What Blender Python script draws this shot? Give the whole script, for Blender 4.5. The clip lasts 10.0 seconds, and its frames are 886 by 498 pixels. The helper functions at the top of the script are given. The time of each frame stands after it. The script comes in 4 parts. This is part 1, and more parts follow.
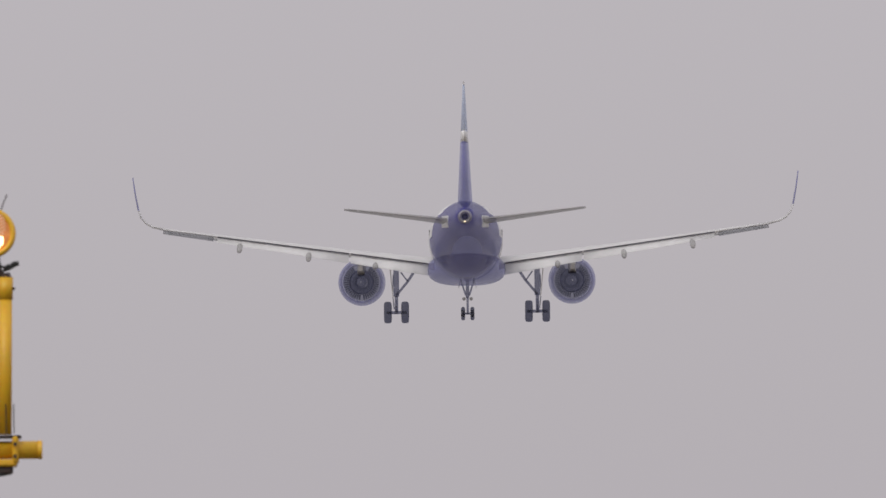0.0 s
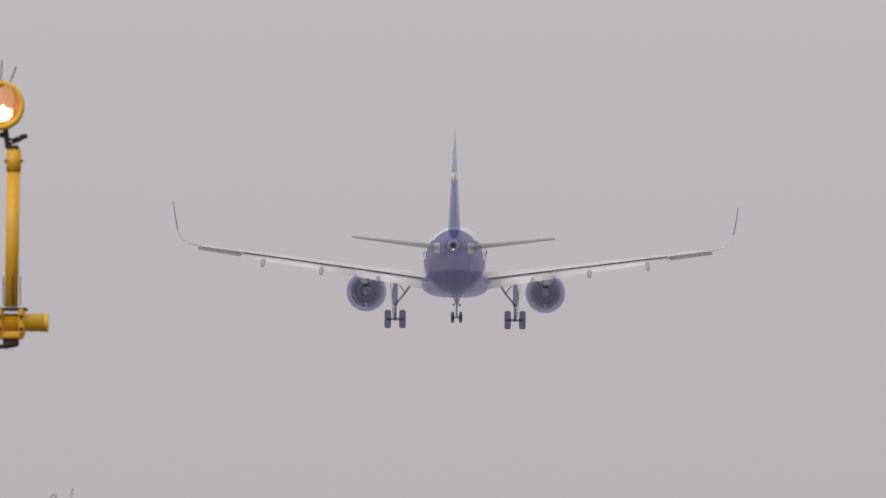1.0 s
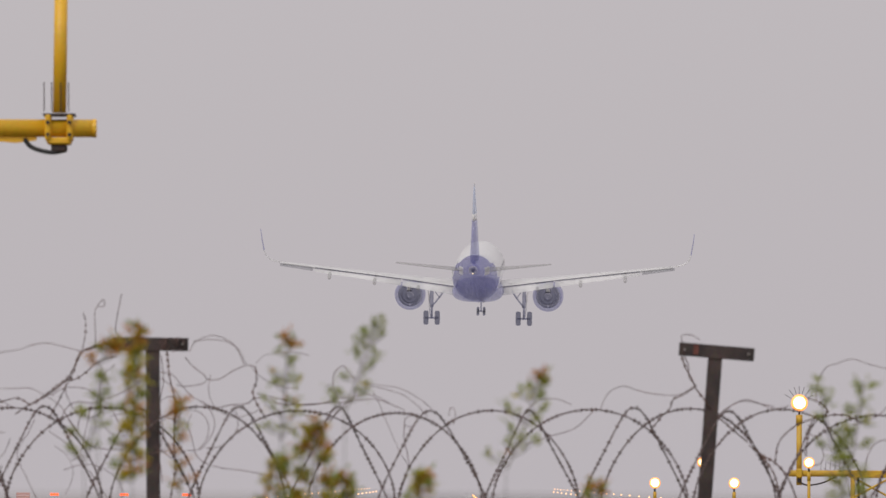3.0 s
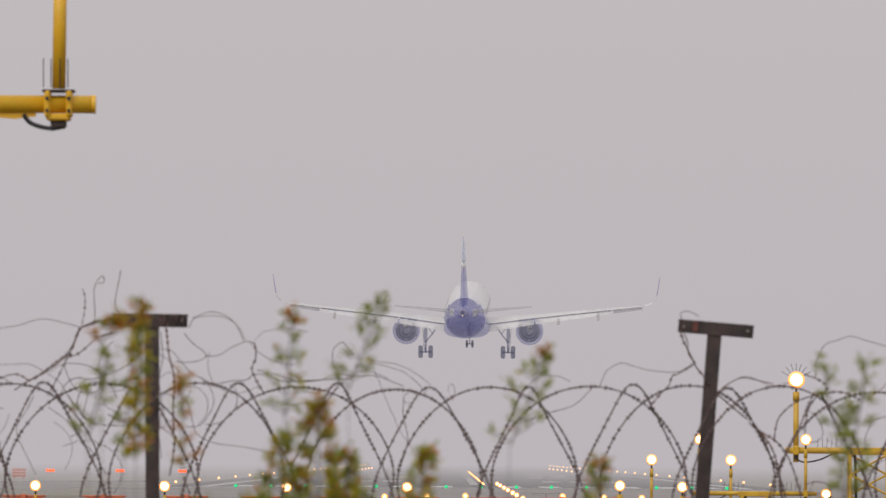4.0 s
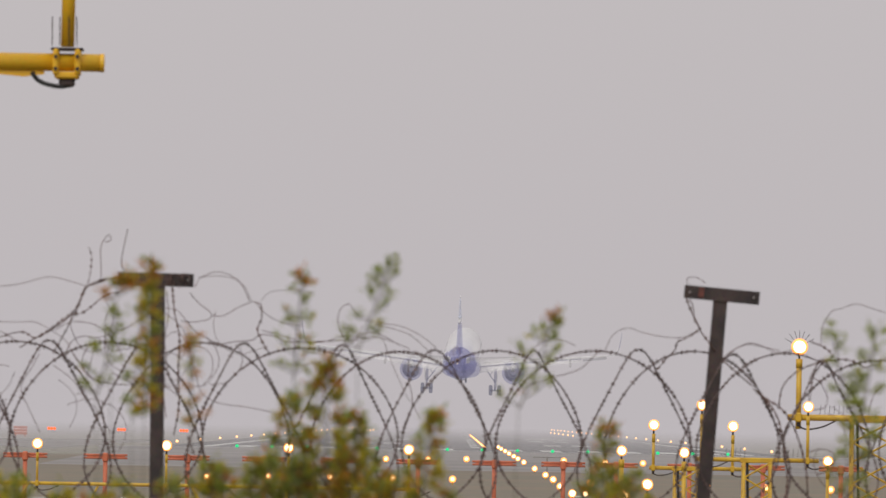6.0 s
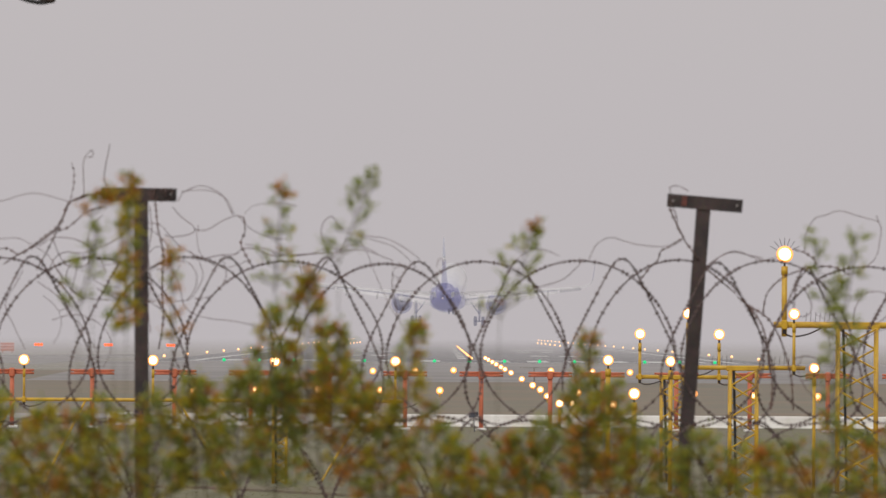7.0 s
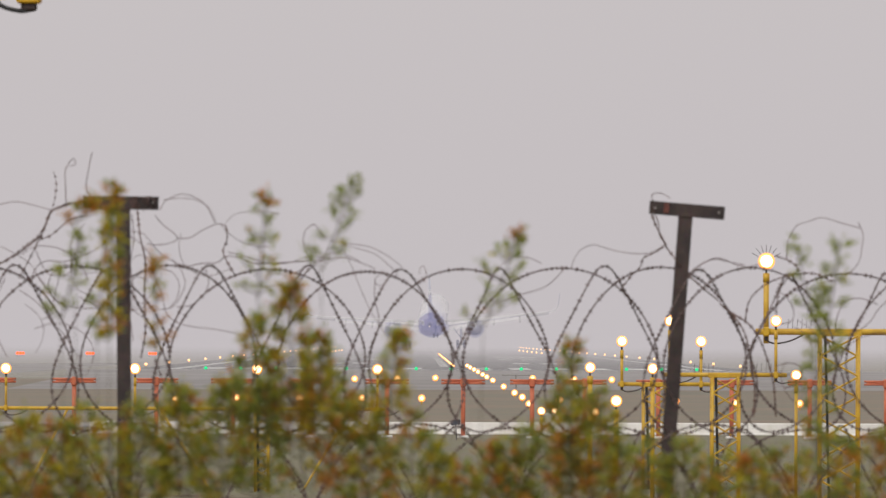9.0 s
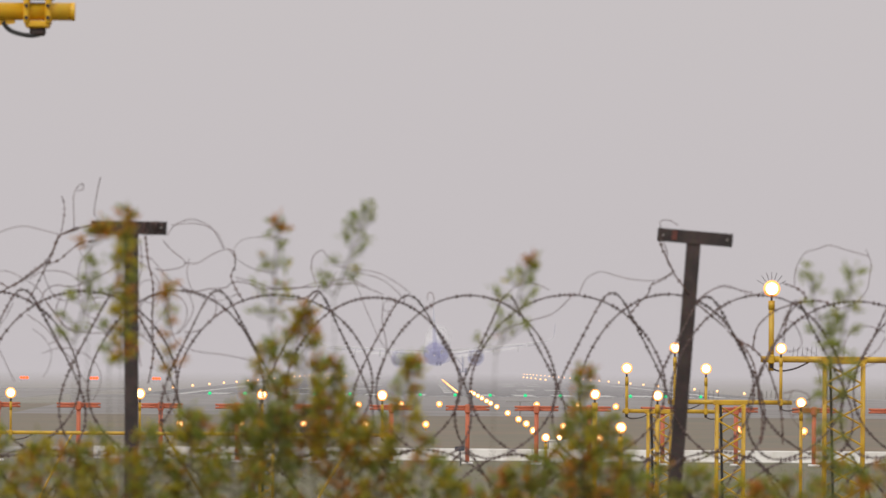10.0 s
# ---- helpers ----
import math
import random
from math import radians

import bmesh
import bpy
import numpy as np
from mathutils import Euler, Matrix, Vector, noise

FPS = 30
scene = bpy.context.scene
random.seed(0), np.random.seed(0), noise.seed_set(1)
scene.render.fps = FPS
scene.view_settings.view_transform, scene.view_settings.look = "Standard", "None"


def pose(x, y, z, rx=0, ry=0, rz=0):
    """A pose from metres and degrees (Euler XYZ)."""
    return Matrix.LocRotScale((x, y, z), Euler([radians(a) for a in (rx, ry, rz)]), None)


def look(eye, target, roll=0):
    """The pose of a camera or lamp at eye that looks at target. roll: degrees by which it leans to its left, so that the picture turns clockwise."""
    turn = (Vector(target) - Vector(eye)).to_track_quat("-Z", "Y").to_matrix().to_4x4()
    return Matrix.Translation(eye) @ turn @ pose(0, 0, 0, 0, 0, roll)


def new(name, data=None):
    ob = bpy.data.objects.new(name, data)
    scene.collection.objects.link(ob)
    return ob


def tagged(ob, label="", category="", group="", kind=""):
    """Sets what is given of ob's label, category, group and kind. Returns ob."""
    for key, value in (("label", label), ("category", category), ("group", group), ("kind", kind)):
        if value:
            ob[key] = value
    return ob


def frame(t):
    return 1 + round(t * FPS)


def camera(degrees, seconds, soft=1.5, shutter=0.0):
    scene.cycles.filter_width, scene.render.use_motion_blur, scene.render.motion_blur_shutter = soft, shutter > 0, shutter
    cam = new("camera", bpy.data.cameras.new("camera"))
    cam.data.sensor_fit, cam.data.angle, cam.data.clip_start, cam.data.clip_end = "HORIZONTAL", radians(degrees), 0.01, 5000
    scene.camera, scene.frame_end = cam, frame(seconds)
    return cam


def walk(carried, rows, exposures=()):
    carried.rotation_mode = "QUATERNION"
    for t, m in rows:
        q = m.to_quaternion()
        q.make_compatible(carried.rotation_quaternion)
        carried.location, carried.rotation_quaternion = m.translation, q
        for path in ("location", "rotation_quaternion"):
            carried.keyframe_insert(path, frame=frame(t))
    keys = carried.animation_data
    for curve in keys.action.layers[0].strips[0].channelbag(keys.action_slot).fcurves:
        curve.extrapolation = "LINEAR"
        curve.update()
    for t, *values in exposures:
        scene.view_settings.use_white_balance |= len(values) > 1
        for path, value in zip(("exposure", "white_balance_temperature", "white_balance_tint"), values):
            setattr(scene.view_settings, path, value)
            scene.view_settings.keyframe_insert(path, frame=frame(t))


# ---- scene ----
# ---- camera: stands still and follows the aircraft by hand ----
cam = camera(6.902, 10.0, soft=1.5)
cam.data.dof.use_dof, cam.data.dof.focus_distance, cam.data.dof.aperture_fstop = True, 200.0, 15.0
EYE = Vector((0.0, 0.0, 2.6))
AIM = (   # seconds, sideways sway of the eye in metres, degrees right of the runway's direction, degrees up, roll
    (0.0, 0.030, 0.3325, 4.2765, -0.48),
    (0.1, 0.030, 0.4255, 4.2798, -0.40),
    (0.2, 0.030, 0.3840, 4.3329, -0.32),
    (0.3, 0.030, 0.4308, 4.4605, -0.25),
    (0.4, 0.030, 0.0211, 4.1194, -0.17),
    (0.5, 0.030, -0.0902, 3.8833, 0.18),
    (0.6, 0.030, -0.1892, 3.7004, 0.21),
    (0.7, 0.030, -0.1770, 3.6148, 0.23),
    (0.8, 0.030, 0.1000, 3.4994, 0.26),
    (0.9, 0.030, 0.2535, 3.4278, 0.28),
    (1.0, 0.030, 0.2702, 3.3280, 0.31),
    (1.1, 0.030, 0.2261, 3.2148, -0.12),
    (1.2, 0.030, -0.0301, 2.9723, -0.55),
    (1.3, 0.030, -0.1982, 2.8781, -0.26),
    (1.4, 0.030, -0.2702, 2.7169, 0.04),
    (1.5, 0.030, -0.3271, 2.6086, 0.34),
    (1.8, 0.030, -0.0001, 2.8153, 0.41),
    (2.0, 0.030, 0.0462, 2.7703, 0.47),
    (2.1, 0.031, 0.0536, 2.7201, 0.39),
    (2.3, 0.032, 0.0518, 2.5185, 0.20),
    (2.4, 0.033, 0.0513, 2.4434, 0.28),
    (2.5, 0.034, 0.0470, 2.3712, 0.35),
    (2.7, 0.033, -0.0299, 2.1347, 0.30),
    (3.0, 0.032, -0.1022, 1.8059, 0.23),
    (3.2, 0.030, -0.1108, 1.6698, 0.27),
    (4.3, 0.009, -0.0245, 1.5846, 0.35),
    (4.5, 0.007, -0.0211, 1.5128, 0.57),
    (5.0, 0.004, 0.0667, 1.3859, 0.79),
    (5.5, -0.002, -0.2843, 1.4141, 0.92),
    (5.7, -0.004, -0.1503, 1.4151, 1.06),
    (6.8, 0.008, 0.1215, 0.7337, 0.51),
    (7.0, 0.010, 0.0264, 0.6433, 0.33),
    (7.5, 0.012, -0.1853, 0.7099, 0.04),
    (8.0, 0.006, 0.0569, 0.7218, 0.08),
    (8.5, 0.008, 0.1603, 0.6912, 0.17),
    (9.0, 0.006, 0.1706, 0.7038, 0.20),
    (9.5, 0.002, 0.1121, 1.0537, 0.19),
    (10.0, -0.014, 0.1367, 0.9078, 0.43),
)


def aim(sway, right, up, roll):
    eye = EYE + Vector((sway, 0, 0))
    r, u = radians(right), radians(up)
    return look(eye, eye + Vector((math.sin(r) * math.cos(u), math.cos(r) * math.cos(u), math.sin(u))) * 100, roll)


walk(cam, [(t, aim(w, r, u, roll)) for t, w, r, u, roll in AIM],
     exposures=[(0.0, -0.12, 6430, 10), (0.5, -0.06, 6450, 10), (1.0, -0.04, 6470, 10), (2.5, 0.0, 6510, 9.5), (4.5, 0.06, 6550, 8.5), (5.5, 0.07, 6575, 8), (7.5, 0.05, 6620, 7.5), (8.5, 0.15, 6620, 7.5), (9.0, 0.18, 6620, 7.5), (9.5, 0.2, 6610, 8), (10.0, 0.18, 6620, 7.5)])

# ---- light: a thick, even, hazy overcast ----
world = bpy.data.worlds.new("overcast")
scene.world = world
world.use_nodes = True
wn, wl = world.node_tree.nodes, world.node_tree.links
wn.clear()
w_out, w_bg = wn.new("ShaderNodeOutputWorld"), wn.new("ShaderNodeBackground")
w_sky = wn.new("ShaderNodeTexSky")
w_sky.sky_type, w_sky.sun_disc = "NISHITA", False
w_sky.sun_elevation, w_sky.sun_rotation, w_sky.dust_density = radians(48), radians(215), 6.0
w_co, w_sep = wn.new("ShaderNodeTexCoord"), wn.new("ShaderNodeSeparateXYZ")
wl.new(w_co.outputs["Generated"], w_sep.inputs[0])
w_ramp = wn.new("ShaderNodeValToRGB")          # cloud deck: pale at the horizon, brighter overhead
w_ramp.color_ramp.elements[0].position, w_ramp.color_ramp.elements[0].color = 0.0, (0.505, 0.468, 0.498, 1)
w_ramp.color_ramp.elements[1].position, w_ramp.color_ramp.elements[1].color = 1.0, (0.95, 0.94, 0.97, 1)
e = w_ramp.color_ramp.elements.new(0.05)
e.color = (0.522, 0.486, 0.508, 1)
e = w_ramp.color_ramp.elements.new(0.12)
e.color = (0.558, 0.522, 0.545, 1)
wl.new(w_sep.outputs["Z"], w_ramp.inputs[0])
w_mul = wn.new("ShaderNodeVectorMath")
w_mul.operation = "SCALE"
w_mul.inputs["Scale"].default_value = 0.06
wl.new(w_sky.outputs[0], w_mul.inputs[0])
w_mix = wn.new("ShaderNodeMix")
w_mix.data_type = "RGBA"
w_mix.inputs["Factor"].default_value = 0.96
wl.new(w_mul.outputs[0], w_mix.inputs["A"])
wl.new(w_ramp.outputs[0], w_mix.inputs["B"])
wl.new(w_mix.outputs["Result"], w_bg.inputs["Color"])
wl.new(w_bg.outputs[0], w_out.inputs["Surface"])

sun = new("sun", bpy.data.lights.new("sun", "SUN"))
sun.data.energy, sun.data.angle, sun.data.color = 1.5, radians(30), (1.0, 0.96, 0.9)
sun.matrix_world = look((-40, -85, 75), (0, 0, 0))


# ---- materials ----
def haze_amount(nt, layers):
    """Haze put into the material: share of a surface left opaque, less the farther it stands down the runway; layers:
    walls of the thing that one looks through.
    """
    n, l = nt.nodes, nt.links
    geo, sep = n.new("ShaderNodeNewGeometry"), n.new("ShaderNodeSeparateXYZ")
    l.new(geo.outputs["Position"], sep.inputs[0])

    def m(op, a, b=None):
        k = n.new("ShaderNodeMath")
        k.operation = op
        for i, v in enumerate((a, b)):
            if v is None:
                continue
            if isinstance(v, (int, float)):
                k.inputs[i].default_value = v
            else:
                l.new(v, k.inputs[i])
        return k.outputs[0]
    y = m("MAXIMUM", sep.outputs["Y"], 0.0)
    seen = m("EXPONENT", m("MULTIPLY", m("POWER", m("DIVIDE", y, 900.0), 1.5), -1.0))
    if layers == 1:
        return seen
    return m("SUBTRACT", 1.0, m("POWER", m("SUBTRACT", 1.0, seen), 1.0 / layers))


def mat(name, color, rough=0.6, metal=0.0, vary=0.12, scale=6.0, fine=60.0, bump=0.02, second=None, haze=0, emit=None, strength=0.0, coat=0.0, thin=None, veil=None):
    """A surface with variation at two scales. second: a colour of stains or wear."""
    ma = bpy.data.materials.new(name)
    ma.use_nodes = True
    nt = ma.node_tree
    n, l = nt.nodes, nt.links
    b, out = n["Principled BSDF"], n["Material Output"]
    b.inputs["Roughness"].default_value, b.inputs["Metallic"].default_value = rough, metal
    b.inputs["Coat Weight"].default_value = coat
    co, big, small = n.new("ShaderNodeTexCoord"), n.new("ShaderNodeTexNoise"), n.new("ShaderNodeTexNoise")
    big.inputs["Scale"].default_value, big.inputs["Detail"].default_value = scale, 5
    small.inputs["Scale"].default_value, small.inputs["Detail"].default_value = fine, 3
    for k in (big, small):
        l.new(co.outputs["Object"], k.inputs["Vector"])
    ramp = n.new("ShaderNodeValToRGB")
    lo = second or [c * (1 - 2 * vary) for c in color]
    ramp.color_ramp.elements[0].position, ramp.color_ramp.elements[0].color = 0.36, (*lo, 1)
    ramp.color_ramp.elements[1].position, ramp.color_ramp.elements[1].color = 0.62, (*color, 1)
    l.new(big.outputs["Fac"], ramp.inputs[0])
    mix = n.new("ShaderNodeMix")
    mix.data_type, mix.blend_type = "RGBA", "OVERLAY"
    mix.inputs["Factor"].default_value = vary * 2
    l.new(ramp.outputs[0], mix.inputs["A"])
    l.new(small.outputs["Color"], mix.inputs["B"])
    l.new(mix.outputs["Result"], b.inputs["Base Color"])
    if bump:
        bp = n.new("ShaderNodeBump")
        bp.inputs["Strength"].default_value, bp.inputs["Distance"].default_value = 0.4, bump
        l.new(small.outputs["Fac"], bp.inputs["Height"])
        l.new(bp.outputs[0], b.inputs["Normal"])
    if emit:
        b.inputs["Emission Color"].default_value, b.inputs["Emission Strength"].default_value = (*emit, 1), strength
    if thin:      # light that passes through a leaf
        tl, ms = n.new("ShaderNodeBsdfTranslucent"), n.new("ShaderNodeMixShader")
        tl.inputs["Color"].default_value, ms.inputs[0].default_value = (*thin, 1), 0.55
        l.new(b.outputs[0], ms.inputs[1])
        l.new(tl.outputs[0], ms.inputs[2])
        l.new(ms.outputs[0], out.inputs["Surface"])
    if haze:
        # no haze in the air: the surface itself turns see-through with distance
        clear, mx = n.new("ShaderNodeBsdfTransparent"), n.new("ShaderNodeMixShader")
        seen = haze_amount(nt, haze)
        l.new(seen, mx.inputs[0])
        if veil:      # haze blue painted in: what shows through is tinted
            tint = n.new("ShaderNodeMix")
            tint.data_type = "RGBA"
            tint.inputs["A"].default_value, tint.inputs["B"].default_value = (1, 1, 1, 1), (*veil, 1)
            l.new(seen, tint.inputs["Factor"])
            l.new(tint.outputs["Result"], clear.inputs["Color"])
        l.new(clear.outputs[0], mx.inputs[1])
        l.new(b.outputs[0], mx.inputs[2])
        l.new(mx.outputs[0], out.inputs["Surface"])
    return ma


# blue tint of the haze painted into the airliner's surfaces
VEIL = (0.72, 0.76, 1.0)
INDIGO, WHITE = (0.060, 0.050, 0.33), (0.88, 0.87, 0.86)
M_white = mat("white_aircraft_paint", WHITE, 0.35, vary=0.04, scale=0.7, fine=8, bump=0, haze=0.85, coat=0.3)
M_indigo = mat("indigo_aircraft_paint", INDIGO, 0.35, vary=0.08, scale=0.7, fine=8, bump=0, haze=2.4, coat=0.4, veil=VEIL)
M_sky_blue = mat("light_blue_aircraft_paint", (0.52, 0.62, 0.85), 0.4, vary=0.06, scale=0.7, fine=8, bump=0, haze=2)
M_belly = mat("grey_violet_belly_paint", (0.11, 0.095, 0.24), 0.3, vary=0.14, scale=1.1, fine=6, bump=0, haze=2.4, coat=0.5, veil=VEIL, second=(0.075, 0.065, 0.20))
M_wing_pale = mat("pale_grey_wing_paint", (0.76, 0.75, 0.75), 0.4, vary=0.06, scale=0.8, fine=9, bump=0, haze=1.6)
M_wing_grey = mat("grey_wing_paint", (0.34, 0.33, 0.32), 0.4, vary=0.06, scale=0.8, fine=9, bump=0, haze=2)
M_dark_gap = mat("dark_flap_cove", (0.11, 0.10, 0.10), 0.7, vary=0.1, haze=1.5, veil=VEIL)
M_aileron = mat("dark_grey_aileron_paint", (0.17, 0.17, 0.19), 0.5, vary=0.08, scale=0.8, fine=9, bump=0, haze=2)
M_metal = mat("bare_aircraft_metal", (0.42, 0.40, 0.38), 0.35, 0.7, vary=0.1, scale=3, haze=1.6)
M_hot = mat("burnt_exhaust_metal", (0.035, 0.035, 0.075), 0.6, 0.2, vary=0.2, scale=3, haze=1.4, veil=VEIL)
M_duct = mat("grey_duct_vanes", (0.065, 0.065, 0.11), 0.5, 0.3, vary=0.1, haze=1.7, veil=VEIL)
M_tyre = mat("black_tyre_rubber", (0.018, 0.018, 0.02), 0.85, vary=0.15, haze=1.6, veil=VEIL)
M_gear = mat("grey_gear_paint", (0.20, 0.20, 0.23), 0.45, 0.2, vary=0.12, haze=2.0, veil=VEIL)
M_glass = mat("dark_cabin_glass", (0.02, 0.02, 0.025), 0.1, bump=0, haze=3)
M_tail_light = mat("tail_lamp_glass", (0.9, 0.8, 0.6), 0.2, bump=0, emit=(1.0, 0.80, 0.45), strength=1.1)

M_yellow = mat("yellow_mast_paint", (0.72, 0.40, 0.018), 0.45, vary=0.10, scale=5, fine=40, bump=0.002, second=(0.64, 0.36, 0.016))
# copy of the mast yellow with haze put in, for the far posts
M_yellow_hazed = mat("yellow_mast_paint_hazed", (0.62, 0.38, 0.03), 0.45, vary=0.10, scale=5, fine=40, bump=0.002, second=(0.50, 0.29, 0.025), haze=1.5)
M_rust = mat("rusted_steel", (0.060, 0.040, 0.038), 0.8, 0.1, vary=0.25, scale=9, fine=90, bump=0.004, second=(0.030, 0.023, 0.024))
M_wire = mat("weathered_razor_wire", (0.145, 0.105, 0.103), 0.6, 0.4, vary=0.25, scale=20, fine=150, second=(0.085, 0.05, 0.045))
M_wire_rusty = mat("rusty_loose_wire", (0.15, 0.085, 0.070), 0.75, 0.2, vary=0.25, scale=20, fine=150, second=(0.09, 0.055, 0.05))
M_bolt = mat("dull_zinc", (0.30, 0.28, 0.27), 0.45, 0.5, vary=0.1, scale=30)
M_red_mark = mat("red_paint_mark", (0.15, 0.045, 0.035), 0.7, vary=0.25, scale=30, fine=120)
M_black = mat("black_cable_rubber", (0.02, 0.02, 0.022), 0.6, vary=0.15)
M_lamp_on = mat("lit_lamp_glass", (0.9, 0.75, 0.5), 0.2, bump=0, emit=(1.0, 0.62, 0.30), strength=7.0)
M_orange = mat("orange_antenna_paint", (0.62, 0.165, 0.080), 0.55, vary=0.12, scale=4, fine=40, haze=1.5, second=(0.50, 0.13, 0.065))
M_concrete_white = mat("whitewashed_concrete", (0.86, 0.84, 0.82), 0.85, vary=0.10, scale=2, fine=25, haze=1.5, second=(0.74, 0.71, 0.67))
M_sign = mat("dark_sign_back", (0.05, 0.055, 0.08), 0.6, haze=1.5)
M_green_on = mat("lit_green_glass", (0.01, 0.12, 0.06), 0.3, bump=0, emit=(0.0, 0.55, 0.19), strength=1.3)
M_red_on = mat("lit_red_glass", (0.2, 0.03, 0.02), 0.3, bump=0, emit=(1.0, 0.085, 0.008), strength=2.2)
# halo of the warm lamps, put in as orange emission
M_lamp_halo = mat("orange_lamp_halo", (0.6, 0.3, 0.12), 0.3, bump=0, emit=(1.0, 0.33, 0.07), strength=1.6)
M_lamp_far = mat("lit_far_lamp_glass", (0.9, 0.7, 0.4), 0.3, bump=0, emit=(1.0, 0.54, 0.21), strength=4.0)
M_runway_lamp = mat("lit_runway_lamp_glass", (0.9, 0.7, 0.4), 0.3, bump=0, emit=(1.0, 0.46, 0.18), strength=1.7)
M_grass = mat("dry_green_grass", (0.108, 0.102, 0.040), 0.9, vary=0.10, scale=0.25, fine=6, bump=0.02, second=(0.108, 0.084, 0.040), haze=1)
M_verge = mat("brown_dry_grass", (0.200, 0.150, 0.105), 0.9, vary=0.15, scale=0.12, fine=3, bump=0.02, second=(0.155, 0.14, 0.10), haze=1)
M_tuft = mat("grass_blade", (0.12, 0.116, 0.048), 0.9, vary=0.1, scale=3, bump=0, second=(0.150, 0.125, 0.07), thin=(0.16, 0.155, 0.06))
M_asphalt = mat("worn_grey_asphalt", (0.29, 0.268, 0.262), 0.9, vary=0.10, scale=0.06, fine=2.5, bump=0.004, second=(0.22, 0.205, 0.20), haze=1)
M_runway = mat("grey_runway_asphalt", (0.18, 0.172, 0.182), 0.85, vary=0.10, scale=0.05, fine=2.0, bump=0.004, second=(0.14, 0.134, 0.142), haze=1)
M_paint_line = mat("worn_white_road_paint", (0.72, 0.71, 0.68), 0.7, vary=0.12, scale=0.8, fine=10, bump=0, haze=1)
M_leaf = mat("green_leaf", (0.235, 0.272, 0.060), 0.55, vary=0.2, scale=7, fine=40, bump=0, second=(0.135, 0.170, 0.048), thin=(0.39, 0.43, 0.08))
M_leaf_dry = mat("withered_orange_leaf", (0.50, 0.23, 0.04), 0.7, vary=0.2, scale=9, fine=40, bump=0, second=(0.27, 0.11, 0.035), thin=(0.68, 0.32, 0.05))
M_leaf_yellow = mat("yellow_green_leaf", (0.44, 0.36, 0.03), 0.6, vary=0.2, scale=9, fine=40, bump=0, second=(0.22, 0.20, 0.03), thin=(0.66, 0.54, 0.04))
M_stem = mat("brown_green_stem", (0.10, 0.085, 0.04), 0.8, vary=0.2, scale=12)


# ---- building helpers ----
def finish(name, bm, material, parent=None, label="", smooth=False):
    me = bpy.data.meshes.new(name)
    bmesh.ops.recalc_face_normals(bm, faces=bm.faces[:])
    bm.to_mesh(me)
    bm.free()
    for ma in (material if isinstance(material, (list, tuple)) else [material]):
        me.materials.append(ma)
    if smooth:
        for p in me.polygons:
            p.use_smooth = True
    ob = new(name, me)
    ob.parent = parent
    if label:
        ob["label"] = label
    return ob


def part(name, bm, material, parent, label="", smooth=False):
    return finish(name, bm, material, parent, label, smooth)


def thing(name, label, category, group="", at=(0, 0, 0), turn=0.0):
    ob = new(name)
    ob.matrix_basis = pose(*at, 0, 0, turn)
    return tagged(ob, label, category, group)


def add_box(bm, center, size, bevel=0.0, m=None):
    x, y, z = (s / 2 for s in size)
    vs = [bm.verts.new((a * x, b * y, c * z)) for a in (-1, 1) for b in (-1, 1) for c in (-1, 1)]
    fs = [bm.faces.new([vs[i] for i in q]) for q in ((0, 1, 3, 2), (4, 6, 7, 5), (0, 4, 5, 1), (2, 3, 7, 6), (0, 2, 6, 4), (1, 5, 7, 3))]
    geo = vs
    if bevel:
        es = list({e for f in fs for e in f.edges})
        r = bmesh.ops.bevel(bm, geom=es, offset=bevel, segments=1, affect="EDGES")
        geo = list({v for f in r["faces"] for v in f.verts} | {v for v in vs if v.is_valid})
    t = Matrix.Translation(center) @ (m or Matrix())
    for v in geo:
        v.co = t @ v.co
    return bm


def add_tube(bm, pts, radius, sides=8, caps=True, radii=None):
    """A tube along points."""
    pts = [Vector(p) for p in pts]
    rings, up = [], Vector((0.31, 0.17, 0.93)).normalized()
    for i, p in enumerate(pts):
        d = (pts[min(i + 1, len(pts) - 1)] - pts[max(i - 1, 0)]).normalized()
        if abs(d.dot(up)) > 0.97:
            up = Vector((0.9, 0.1, 0.2)).normalized()
        a = d.cross(up).normalized()
        b = d.cross(a)
        r = radii[i] if radii else radius
        rings.append([bm.verts.new(p + (a * math.cos(k * math.tau / sides) + b * math.sin(k * math.tau / sides)) * r) for k in range(sides)])
    for r0, r1 in zip(rings, rings[1:]):
        for k in range(sides):
            bm.faces.new((r0[k], r0[(k + 1) % sides], r1[(k + 1) % sides], r1[k]))
    if caps:
        bm.faces.new(rings[0][::-1])
        bm.faces.new(rings[-1])
    return bm


def add_loft(bm, rings, caps=True, closed=True):
    rs = [[bm.verts.new(p) for p in r] for r in rings]
    n = len(rs[0])
    for r0, r1 in zip(rs, rs[1:]):
        for k in range(n if closed else n - 1):
            bm.faces.new((r0[k], r0[(k + 1) % n], r1[(k + 1) % n], r1[k]))
    if caps:
        bm.faces.new(rs[0][::-1])
        bm.faces.new(rs[-1])
    return bm


def add_turned(bm, profile, sides=24, m=None):
    """A body of revolution about the y axis from (y, radius) pairs."""
    m = m or Matrix()
    return add_loft(bm, [[m @ Vector((r * math.cos(k * math.tau / sides), y, r * math.sin(k * math.tau / sides))) for k in range(sides)] for y, r in profile], caps=False)


def tube(pts, radius, sides=8, radii=None):
    return add_tube(bmesh.new(), pts, radius, sides, True, radii)


